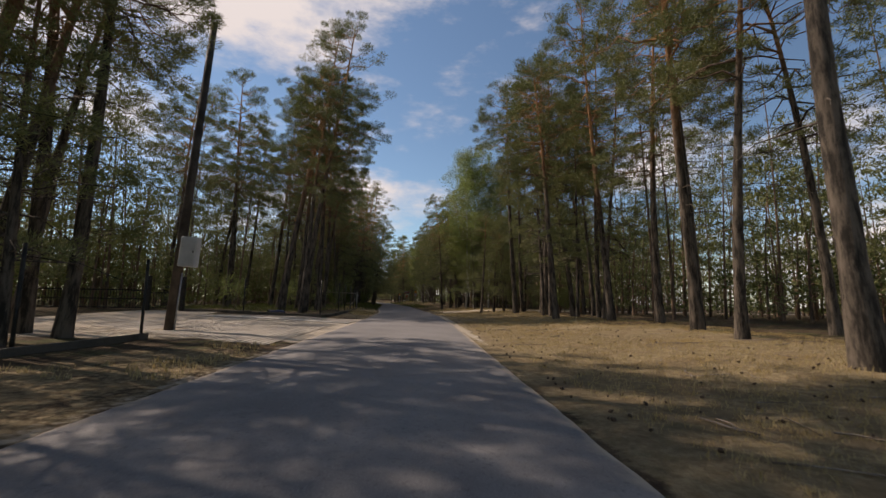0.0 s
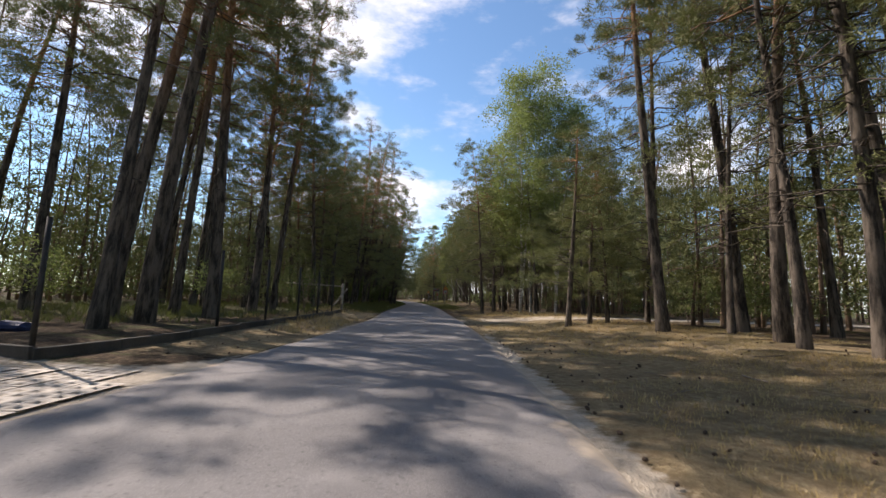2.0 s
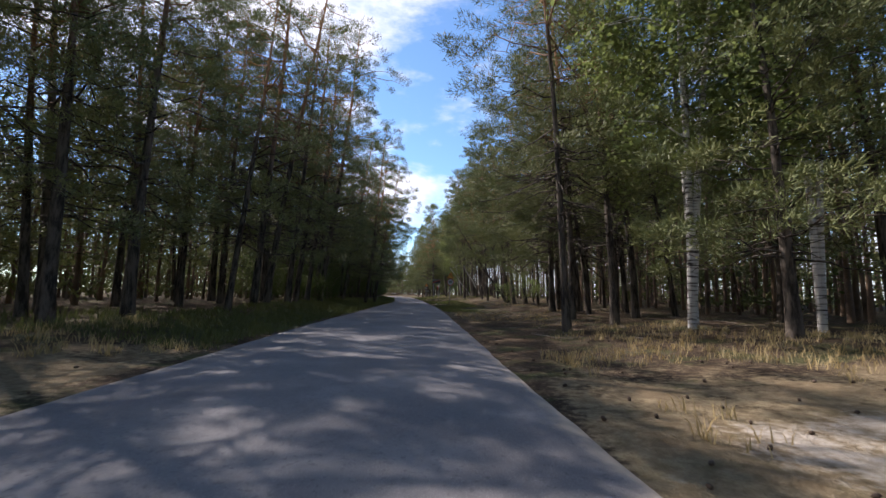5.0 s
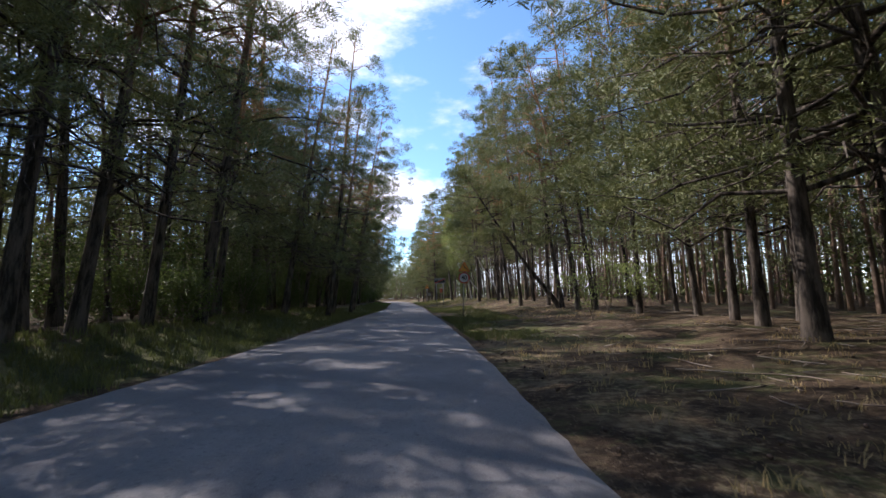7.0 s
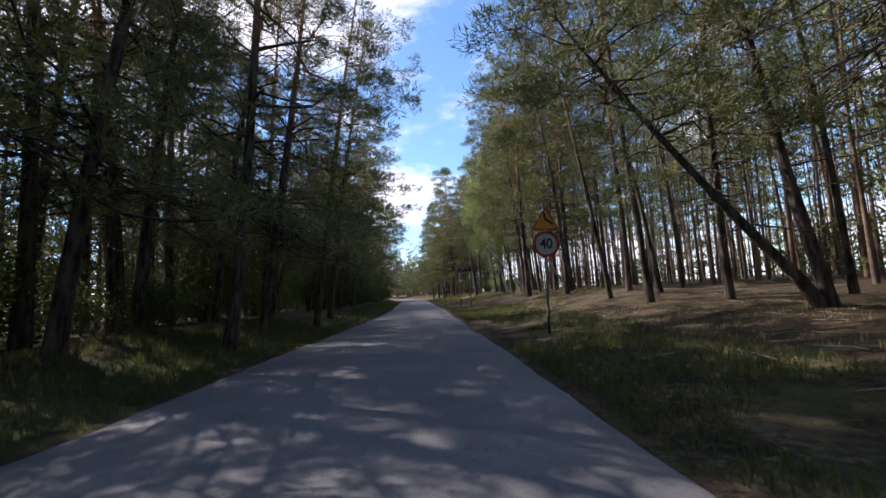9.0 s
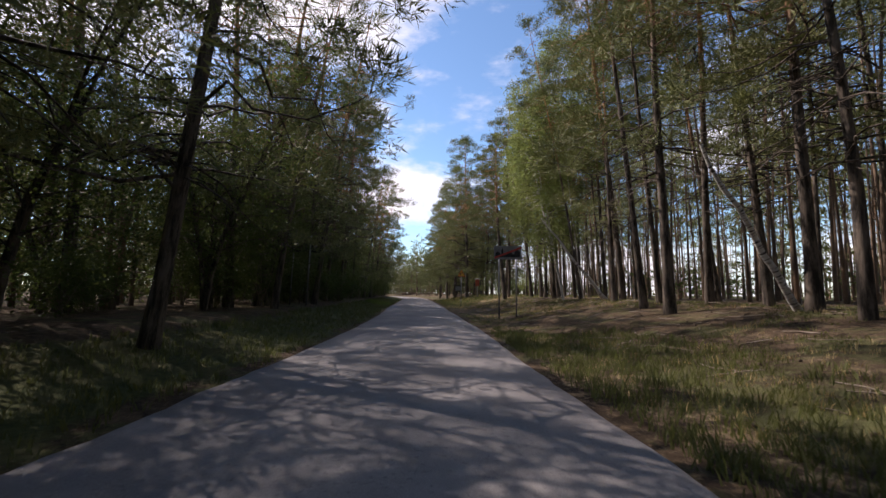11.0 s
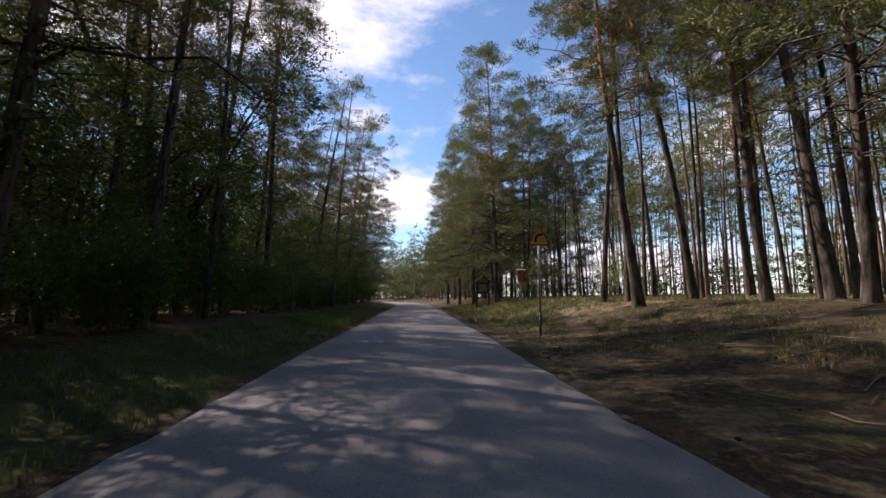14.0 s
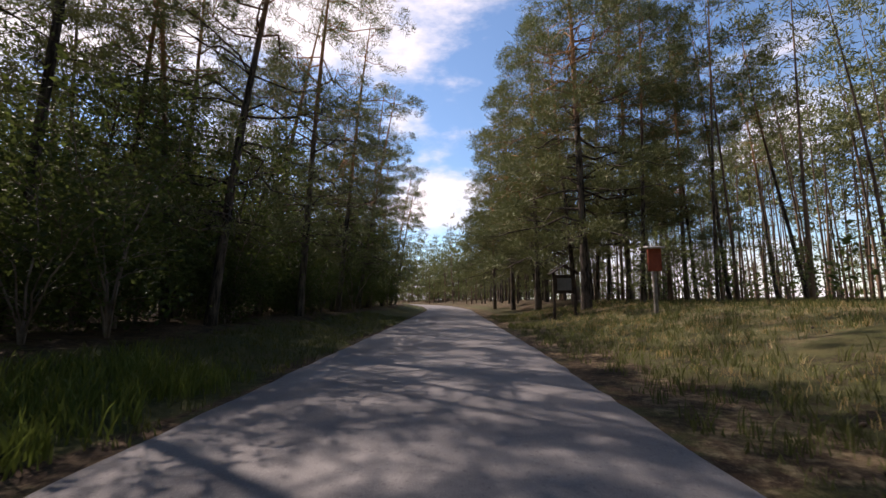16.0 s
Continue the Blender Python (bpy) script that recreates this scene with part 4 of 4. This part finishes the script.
def root(name, x, y, label, category, turn=0.0, lean=(0, 0), group="", sink=0.0):
    ob = new(name)
    ob.empty_display_size = 0.3
    ob.matrix_basis = pose(x, y, float(land(x, y)) - sink, lean[0], lean[1], turn)
    return tagged(ob, label, category, group)


def sign_post(parent, height, dark):
    part("post", rod(0.03, height - dark, (0, 0, dark)), MAT_STEEL, parent)
    part("post_foot", rod(0.032, dark + 0.3, (0, 0, -0.3)), MAT_BLACK, parent, "black-painted lower end of the post")


def warning_plate(parent, foot, side, symbol, thick):
    red = part("triangle_plate", plate(triangle(side, 0.035), 0.012, -0.05, (0, 0, foot)), MAT_RED, parent, "triangular plate with a faded red rim")
    inner = side - 0.11
    part("yellow_field", plate(triangle(inner, 0.028), 0.003, -0.054, (0, 0, foot + (side - inner) * 0.289)), MAT_YELLOW, red, "sun-faded orange-yellow field")
    part("symbol", plate(ribbon(symbol, thick), 0.003, -0.058, (0, 0, foot)), MAT_BLACK, red, "black road symbol")


# speed limit with a double bend warning above it
limit = root("speed_limit_sign", 2.86, 70.3, "round speed limit sign below a yellow triangular warning sign", "road sign", 4.0, (0.0, 2.5))
sign_post(limit, 2.92, 0.62)
rim = part("round_plate", plate(disc(0.31), 0.012, -0.05, (0, 0, 2.06)), MAT_RED, limit, "round plate with a faded red rim")
part("white_field", plate(disc(0.245), 0.003, -0.054, (0, 0, 2.06)), MAT_WHITE, rim, "white field")
writing("40", 0.34, rim, MAT_BLACK, (0, -0.0585, 2.06))
warning_plate(limit, 2.39, 0.66, [(-0.03, 0.42), (-0.02, 0.30), (0.02, 0.24), (0.10, 0.20), (0.17, 0.12)], 0.05)
# bend warning
bend = root("warning_sign", -1.22, 106.1, "yellow triangular warning sign with a bend symbol on a steel post", "road sign", 8.0, (0.0, 0.8))
sign_post(bend, 2.75, 0.60)
warning_plate(bend, 2.28, 0.62, [(-0.10, 0.08), (-0.095, 0.17), (-0.06, 0.24), (0.0, 0.275), (0.10, 0.285)], 0.065)


def built_up_sign():
    ob = root("built_up_area_sign", 1.0, 92.0, "white end of built-up area sign with black skyline and red slash", "road sign", 6.0)
    for x in (-0.36, 0.36):
        part("post", rod(0.03, 2.36, (x, 0.02, 0.62)), MAT_STEEL, ob)
        part("post_foot", rod(0.032, 0.92, (x, 0.02, -0.3)), MAT_BLACK, ob, "black-painted lower end of the post")
    board = part("board", box(1.16, 0.02, 0.56, (0, -0.03, 2.42)), MAT_SHADED_WHITE, ob)
    roofs = [(-0.52, 0.10), (-0.52, 0.26), (-0.42, 0.34), (-0.32, 0.26), (-0.32, 0.22), (-0.27, 0.22), (-0.27, 0.36), (-0.23, 0.50), (-0.19, 0.36), (-0.19, 0.20), (-0.06, 0.20), (-0.06, 0.28), (0.06, 0.36), (0.18, 0.28), (0.18, 0.22), (0.28, 0.22), (0.28, 0.32), (0.40, 0.42), (0.52, 0.32), (0.52, 0.10)]
    part("skyline", plate(roofs, 0.003, -0.0435, (0, 0, 2.42)), MAT_BLACK, board, "black skyline of roofs and a steeple")
    part("slash", plate(ribbon([(-0.56, 0.06), (0.56, 0.50)], 0.075), 0.003, -0.047, (0, 0, 2.42)), MAT_RED, board, "red diagonal slash")


built_up_sign()


def sign_from_behind():
    """The sign for the other direction, seen from its grey back."""
    ob = root("built_up_area_sign", -8.2, 92.8, "dark back of a road sign on two steel posts", "road sign", 6.0, (0.0, 2.0))
    for x in (-0.36, 0.36):
        part("post", rod(0.03, 2.5, (x, -0.05, 0.62)), MAT_STEEL, ob)
        part("post_foot", rod(0.032, 0.92, (x, -0.05, -0.3)), MAT_BLACK, ob, "black-painted lower end of the post")
    board = part("board", box(1.5, 0.02, 0.72, (0.15, 0.0, 2.36)), MAT_IRON, ob, "dark unpainted back of the board")
    for z in (2.5, 2.9):
        part("stiffener", box(1.4, 0.03, 0.04, (0.15, -0.02, z), 0.004), MAT_IRON, board)


sign_from_behind()


def red_board():
    ob = root("information_board", 0.32, 122.7, "dark red board under a small pale roof on a wooden post", "notice board", 10.0)
    part("post", box(0.11, 0.11, 1.85, (0, 0.05, -0.25), 0.01), MAT_TIMBER, ob)
    part("panel", box(0.44, 0.08, 0.74, (0, -0.02, 1.34), 0.012), MAT_BOARD, ob, "dark red painted panel")
    part("roof", box(0.58, 0.28, 0.05, (0, -0.03, 2.10), 0.008, Matrix.Rotation(radians(10), 4, "X")), MAT_CONCRETE, ob, "pale grey roof board")


def shelter_board():
    ob = root("notice_board", -2.0, 127.0, "dark timber notice board with a pitched roof and pale sheet", "notice board", 14.0)
    for x in (-0.46, 0.46):
        part("post", box(0.1, 0.1, 2.2, (x, 0, -0.25), 0.01), MAT_DARKTIMBER, ob)
    part("back_panel", box(0.86, 0.04, 0.8, (0, 0.0, 1.0), 0.005), MAT_DARKTIMBER, ob)
    part("sheet", box(0.62, 0.008, 0.52, (0, -0.028, 1.14), 0.002), MAT_SHADED_WHITE, ob, "pale printed sheet")
    for s in (-1, 1):
        part("roof_board", box(0.75, 0.5, 0.03, (0.31 * s, 0, 2.02), 0.004, Matrix.Rotation(radians(32 * s), 4, "Y")), MAT_DARKTIMBER, ob)


red_board()
shelter_board()


def utility_pole():
    ob = root("utility_pole", -4.7, 7.95, "dark wooden utility pole with a grey cabinet fixed to it", "utility pole", 0.0, (0.0, 3.0))
    part("pole", rod(0.16, 10.9, (0, 0, -0.5), 0.105, 14), MAT_POLE, ob)
    case = part("cabinet", box(0.52, 0.28, 0.95, (0.34, -0.12, 2.0), 0.02), MAT_BOX, ob, "grey enamelled metal cabinet")
    part("cabinet_door", box(0.46, 0.015, 0.86, (0.34, -0.265, 2.05), 0.005), MAT_BOX, case)
    part("cabinet_lock", box(0.03, 0.02, 0.06, (0.52, -0.28, 2.45), 0.004), MAT_BLACK, case, "black lock")
    part("cable_pipe", rod(0.025, 1.9, (0.17, -0.05, -0.1)), MAT_STEEL, ob)


utility_pole()


def fence_run(points, posts_at, height, label):
    """A low concrete plinth along points with steel posts standing on it."""
    ob = root("fence", points[0][0], points[0][1], label, "fence")
    inv = ob.matrix_basis.inverted()
    for (xa, ya), (xb, yb) in zip(points, points[1:]):
        n = max(1, round(math.hypot(xb - xa, yb - ya) / 2.5))
        for k in range(n):
            x0, y0 = xa + (xb - xa) * k / n, ya + (yb - ya) * k / n
            x1, y1 = xa + (xb - xa) * (k + 1) / n, ya + (yb - ya) * (k + 1) / n
            z = 0.5 * (float(land(x0, y0)) + float(land(x1, y1)))
            bm = box(math.hypot(x1 - x0, y1 - y0) - 0.01, 0.07, 0.42, (0, 0, 0), 0.01, Matrix.Rotation(math.atan2(y1 - y0, x1 - x0), 4, "Z"))
            bmesh.ops.translate(bm, vec=inv @ Vector(((x0 + x1) / 2, (y0 + y1) / 2, z - 0.27)), verts=bm.verts)
            part("plinth_board", bm, MAT_PLINTH, ob)
    for x, y in posts_at:
        part("post", rod(0.035, height + 0.3, tuple(inv @ Vector((x, y, float(land(x, y)) - 0.3))), None, 10), MAT_IRON, ob)
    return ob


fence_run([(-4.3, -9.0), (-3.9, 1.0), (-3.6, 5.0)], [(-4.2, -6.5), (-4.05, -2.4), (-3.95, 1.8), (-3.7, 4.9)], 1.95, "dark steel fence posts along a mossy concrete plinth")
fence_run([(-10.4, 19.8), (-8.4, 19.1), (-5.9, 18.05), (-4.05, 17.45), (-1.95, 17.0), (-1.83, 18.4), (-1.78, 20.2), (-1.95, 27.0), (-2.3, 32.6), (-2.75, 36.6)],
    [(-6.5, 18.35), (-2.05, 17.1), (-1.86, 21.4), (-1.92, 24.2), (-1.98, 27.1), (-2.15, 30.0), (-2.4, 33.2)], 1.95, "dark steel fence posts along a mossy concrete plinth")


def corner_post():
    ob = root("timber_fence_end", -2.85, 37.0, "grey weathered timber end post with rail and brace", "fence")
    part("post", rod(0.075, 1.95, (0, 0, -0.3)), MAT_TIMBER, ob)
    part("brace", rod(0.05, 1.9, (-0.95, 0.35, -0.15), None, 10, Matrix.Rotation(radians(-20), 4, "X") @ Matrix.Rotation(radians(32), 4, "Y")), MAT_TIMBER, ob)
    part("rail", rod(0.045, 3.4, (-0.05, 0.05, 1.48), None, 10, Matrix.Rotation(radians(-88), 4, "Y") @ Matrix.Rotation(radians(0), 4, "Z")), MAT_TIMBER, ob)


corner_post()


def gate():
    ob = root("metal_gate", -12.4, 19.9, "dark barred metal driveway gate between square posts", "gate", 3.0)
    for x in (-0.15, 1.75):
        part("gate_post", box(0.22, 0.22, 2.2, (x, 0, -0.2), 0.02), MAT_IRON, ob)
    for z in (0.12, 0.62, 1.12):
        part("rail", box(5.6, 0.05, 0.06, (-3.2, 0, z), 0.004), MAT_IRON, ob)
    for k in range(36):
        part("bar", box(0.02, 0.02, 1.15, (-5.9 + k * 0.155, 0, 0.1), 0.002), MAT_IRON, ob)
    for z in (0.12, 1.0):
        part("rail", box(1.6, 0.05, 0.05, (0.8, 0, z), 0.004), MAT_IRON, ob)
    for k in range(10):
        part("bar", box(0.02, 0.02, 1.0, (0.15 + k * 0.145, 0, 0.08), 0.002), MAT_IRON, ob)


gate()


def tarp_heap():
    ob = root("tarpaulin_bundle", -5.1, 19.6, "folded blue tarpaulin lying behind the plinth", "tarpaulin", 8.0)
    bm = box(1.0, 0.42, 0.2, (0, 0, -0.02), 0.07)
    bmesh.ops.subdivide_edges(bm, edges=bm.edges[:], cuts=4, use_grid_fill=True)
    for v in bm.verts:
        v.co += Vector(noise.noise_vector(v.co * 5)) * 0.05
    part("cover", bm, MAT_TARP, ob)
    part("strap", box(0.12, 0.46, 0.19, (-0.42, -0.02, 0.02), 0.03), MAT_BLACK, ob, "black strap")


tarp_heap()


# ---- grass, cones, twigs and fallen boughs ----
def blades(name, label, count, where, height, width, mat, seed):
    """Tufts of bent grass blades on spots drawn by where(rng)."""
    g = np.random.default_rng(seed)
    spots = np.array([where(g) for _ in range(count)])
    spots = spots[~np.isnan(spots[:, 0])]
    per = 7
    n = len(spots) * per
    c = np.repeat(spots, per, 0) + g.normal(0, 0.05, (n, 2))
    z = land(c[:, 0], c[:, 1]) - 0.01
    h = height * np.repeat(g.uniform(0.45, 1.25, len(spots)), per) * g.uniform(0.6, 1.2, n)
    a = g.uniform(0, 2 * np.pi, n)
    lean = h * g.uniform(0.15, 0.7, n)
    b = g.uniform(0, 2 * np.pi, n)
    foot = np.stack([c[:, 0], c[:, 1], z], 1)
    half = np.stack([np.cos(b), np.sin(b), 0 * b], 1) * width * 0.5
    mid = foot + np.stack([np.cos(a) * lean * 0.35, np.sin(a) * lean * 0.35, h * 0.6], 1)
    tip = foot + np.stack([np.cos(a) * lean, np.sin(a) * lean, h], 1)
    v = np.stack([foot - half, foot + half, mid - half * 0.8, mid + half * 0.8, tip], 1).reshape(-1, 3)
    i = np.arange(n) * 5
    tris = np.concatenate([np.stack([i, i + 1, i + 3], 1), np.stack([i, i + 3, i + 2], 1), np.stack([i + 2, i + 3, i + 4], 1)])
    return tagged(mesh_object(name, v, tris, mat), label, "grass", kind="stuff")


def strip(side, y0, y1, near, far, bias=1.0, patch=0.0):
    def draw(g):
        y = g.uniform(y0, y1)
        l, r = edges(y)
        off = near + (far - near) * g.uniform(0, 1) ** bias
        x = float(l) - off if side < 0 else float(r) + off
        if patch and math.sin(0.9 * x + 0.31 * y) + math.sin(0.47 * y + 1.7) + 0.6 * math.sin(1.9 * y - 0.8 * x) < patch:
            return (np.nan, np.nan)
        if side < 0 and -14 < x < 0 and 4 < y < 20:
            return (np.nan, np.nan)
        return (x, y)
    return draw


blades("verge_grass", "long green grass on the shaded verge", 4600, strip(-1, 40, 76, 0.12, 3.6, 0.9), 0.17, 0.014, MAT_GRASS, 1)
blades("verge_grass", "tufted green grass beside the road", 4600, strip(1, 57, 86, 0.2, 3.2, 1.25, -0.7), 0.14, 0.012, MAT_GRASS, 2)
blades("verge_grass", "short dark grass at the shaded forest edge", 3000, strip(-1, 76, 132, 0.1, 2.6, 0.9), 0.13, 0.013, MAT_GRASS, 12)
blades("moss_tufts", "low green tufts over the needle litter", 5200, strip(1, 80, 112, 0.2, 8.0, 0.9, -0.5), 0.09, 0.012, MAT_GRASS, 13)
blades("clearing_grass", "mixed green grass over the roadside clearing", 5500, strip(1, 111, 134, 0.3, 16, 1.0, -1.8), 0.18, 0.014, MAT_GRASS, 3)
blades("dry_grass", "short bleached dry grass on the open verge", 14000, strip(1, -4, 31, 0.6, 9.0, 0.9, -1.3), 0.075, 0.0065, MAT_STRAW, 4)
blades("dry_grass", "bleached grass stalks among the green verge", 2600, strip(1, 46, 108, 0.5, 6.5, 1.0, -0.1), 0.10, 0.009, MAT_STRAW, 5)
blades("dry_grass", "bleached grass along the sandy track and verge", 2600, strip(1, 31, 46, 0.8, 12, 1.0, 0.1), 0.16, 0.011, MAT_STRAW, 6)
blades("dry_grass", "dry grass between road and fence plinth", 1500, strip(-1, 20, 46, 0.3, 3.6, 1.0, 0.3), 0.18, 0.011, MAT_STRAW, 7)
blades("yard_grass", "green grass under the pines behind the fence", 2600, strip(-1, 21, 46, 3.0, 14, 1.0, -0.6), 0.24, 0.014, MAT_GRASS, 8)
blades("clearing_grass", "bleached grass over the sunlit clearing", 4500, strip(1, 110, 134, 1.5, 18, 1.0, -1.8), 0.13, 0.009, MAT_STRAW, 9)
blades("verge_weeds", "grass and weeds coloured brighter to stand for sunlight by the road", 520, strip(-1, 109.3, 113.5, 0.3, 2.2, 1.0, -0.6), 0.28, 0.017, MAT_SUNLIT_GRASS, 14)
blades("dry_grass", "dry grass along the verge by the fence", 700, strip(-1, -8, 4, 0.3, 3.4, 1.0, 0.2), 0.12, 0.011, MAT_STRAW, 10)


def cones():
    """Pine cones scattered over the needle litter."""
    g = np.random.default_rng(21)
    base = bmesh.new()
    bmesh.ops.create_icosphere(base, subdivisions=1, radius=1)
    bv = np.array([v.co[:] for v in base.verts]) * (0.022, 0.022, 0.033)
    bf = np.array([[v.index for v in f.verts] for f in base.faces])
    base.free()
    pieces = []
    for y0, y1, side, far, many in ((-5, 30, 1, 7, 420), (28, 60, 1, 6, 260), (60, 118, 1, 6, 240), (18, 44, -1, 2.6, 120)):
        for _ in range(many):
            y = g.uniform(y0, y1)
            l, r = edges(y)
            off = 0.25 + far * g.uniform(0, 1) ** 1.4
            x = float(r) + off if side > 0 else float(l) - off
            q = Euler(g.uniform(0, 6, 3)).to_matrix()
            pieces.append((bv @ np.array(q).T * g.uniform(0.6, 1.05) + (x, y, float(land(x, y)) + 0.015), bf))
    tagged(mesh_object("pine_cones", *joined(pieces), MAT_CONE), "fallen brown pine cones scattered on the litter", "pine cones", kind="stuff")


cones()


def twigs():
    """Fallen twigs and thin dead branches on the forest floor."""
    g = np.random.default_rng(22)
    pieces = []
    for y0, y1, near, far, many in ((-4, 30, 1.0, 9, 150), (42, 112, 1.6, 9, 900)):
        for _ in range(many):
            y = g.uniform(y0, y1)
            x = float(edges(y)[1]) + g.uniform(near, far)
            a, long = g.uniform(0, 2 * np.pi), g.uniform(0.15, 0.9)
            s = np.linspace(-0.5, 0.5, 4)[:, None] * long
            line = np.array([x, y, 0.0]) + s * (np.cos(a), np.sin(a), 0) + g.normal(0, 0.05, (4, 3)) * long
            line[:, 2] = land(line[:, 0], line[:, 1]) + 0.012 + 0.05 * g.uniform(0, 1) * long
            pieces.append(tube(line, np.full(4, g.uniform(0.004, 0.012)), 3))
    tagged(mesh_object("fallen_twigs", *joined(pieces), MAT_STICK), "dead twigs and thin branches on the litter", "twigs", kind="stuff")


twigs()


def leaning_trunk(x, y, turn, lean, long, mat, label):
    g = np.random.default_rng(int(10 * y))
    s = np.linspace(0, 1, 9)[:, None]
    line = np.array([0, 0, -0.15]) + s * (0, 0, long) + g.normal(0, 0.04, (9, 3)) * (1, 1, 0)
    ob = mesh_object("leaning_trunk", *tube(line, np.linspace(0.09, 0.035, 9), 8, 0.05, g), mat, smooth=True)
    ob.matrix_basis = pose(x, y, float(land(x, y)), 0, lean, turn)
    tagged(ob, label, "tree trunk")


leaning_trunk(6.0, 95.0, 0, -38, 5.2, MAT_BIRCH, "thin dead birch trunk leaning against the pines")
leaning_trunk(6.6, 84.0, 10, -30, 4.4, MAT_BIRCH, "thin dead birch trunk leaning against the pines")


# ---- parking lot: grass pavers and concrete strip ----
def paver_mesh():
    """One lattice paving block, 0.40 m square with four openings."""
    k = [-0.2, -0.145, -0.03, 0.03, 0.145, 0.2]
    bm = bmesh.new()
    grid = [[bm.verts.new((x, y, 0.055)) for x in k] for y in k]
    low = {}
    for j in range(5):
        for i in range(5):
            c = (grid[j][i], grid[j][i + 1], grid[j + 1][i + 1], grid[j + 1][i])
            if i in (1, 3) and j in (1, 3):
                base = []
                for v in c:
                    base.append(low.setdefault(v, bm.verts.new((v.co.x, v.co.y, 0.0))) if v not in low else low[v])
                for q in range(4):
                    bm.faces.new((c[(q + 1) % 4], c[q], base[q], base[(q + 1) % 4]))
            else:
                bm.faces.new(c)
    bmesh.ops.recalc_face_normals(bm, faces=bm.faces)
    me = bpy.data.meshes.new("paver")
    bm.to_mesh(me)
    bm.free()
    me.materials.append(MAT_PAVER)
    return me


def parking_lot():
    lot = root("parking_lot", -4.0, 11.0, "parking bay of sandy lattice pavers beside the road", "pavement")
    lot["kind"] = "structure"
    inv = lot.matrix_basis.inverted()
    strip_bm = bmesh.new()
    outline = [(0.02, 13.0), (-4.6, 14.7), (-7.6, 15.4), (-7.6, 16.0), (-4.4, 15.4), (0.02, 13.7)]
    top = [strip_bm.verts.new(inv @ Vector((x, y, float(land(x, y)) + 0.045))) for x, y in outline]
    bottom = [strip_bm.verts.new(v.co - Vector((0, 0, 0.12))) for v in top]
    strip_bm.faces.new(top)
    for i in range(6):
        strip_bm.faces.new((top[i], bottom[i], bottom[(i + 1) % 6], top[(i + 1) % 6]))
    bmesh.ops.recalc_face_normals(strip_bm, faces=strip_bm.faces)
    part("concrete_strip", strip_bm, MAT_CONCRETE, lot, "plain grey concrete strip between the pavers")
    me = paver_mesh()
    g = random.Random(5)
    near, rest = [], []
    for i in range(-1, 20):
        for j in range(34):
            x, y = -0.55 - 0.405 * i, 3.75 + 0.405 * j
            line = np.interp(-x, (0, 4.6, 7.6), (13.35, 15.05, 15.7))
            back_line = np.interp(x, (-10.4, -8.4, -5.9, -4.05, -1.95, -0.7, 0.0), (19.6, 18.9, 17.85, 17.25, 16.9, 17.3, 16.2))
            if (x > -0.5 and y < 14.2) or y < 3.7 + 0.74 * (-0.3 - x) or abs(y - line) < 0.62 or y > back_line - 0.3 or (x + 4.8) ** 2 + (y - 8.2) ** 2 < 0.25 or x < -7.9:
                continue
            (near if x > -5.2 and y < 13.5 and len(near) < 300 else rest).append((x, y))
    for x, y in near:
        ob = new("paver", me)
        ob.parent = lot
        ob.matrix_basis = inv @ pose(x + g.uniform(-0.006, 0.006), y + g.uniform(-0.006, 0.006), float(land(x, y)) - 0.043 + g.uniform(-0.005, 0.005), g.uniform(-1, 1), g.uniform(-1, 1), g.uniform(-1.2, 1.2))
    v = np.array([p.co[:] for p in me.vertices])
    f = np.concatenate([[[p.vertices[0], p.vertices[1], p.vertices[2]], [p.vertices[0], p.vertices[2], p.vertices[3]]] for p in me.polygons])
    off = np.array(inv.translation)
    more = joined([(v + off + (x, y, float(land(x, y)) - 0.043 + g.uniform(-0.005, 0.005)), f) for x, y in rest])
    far_pavers = mesh_object("pavers_beyond", *more, MAT_PAVER, lot)
    far_pavers["kind"] = "stuff"


parking_lot()
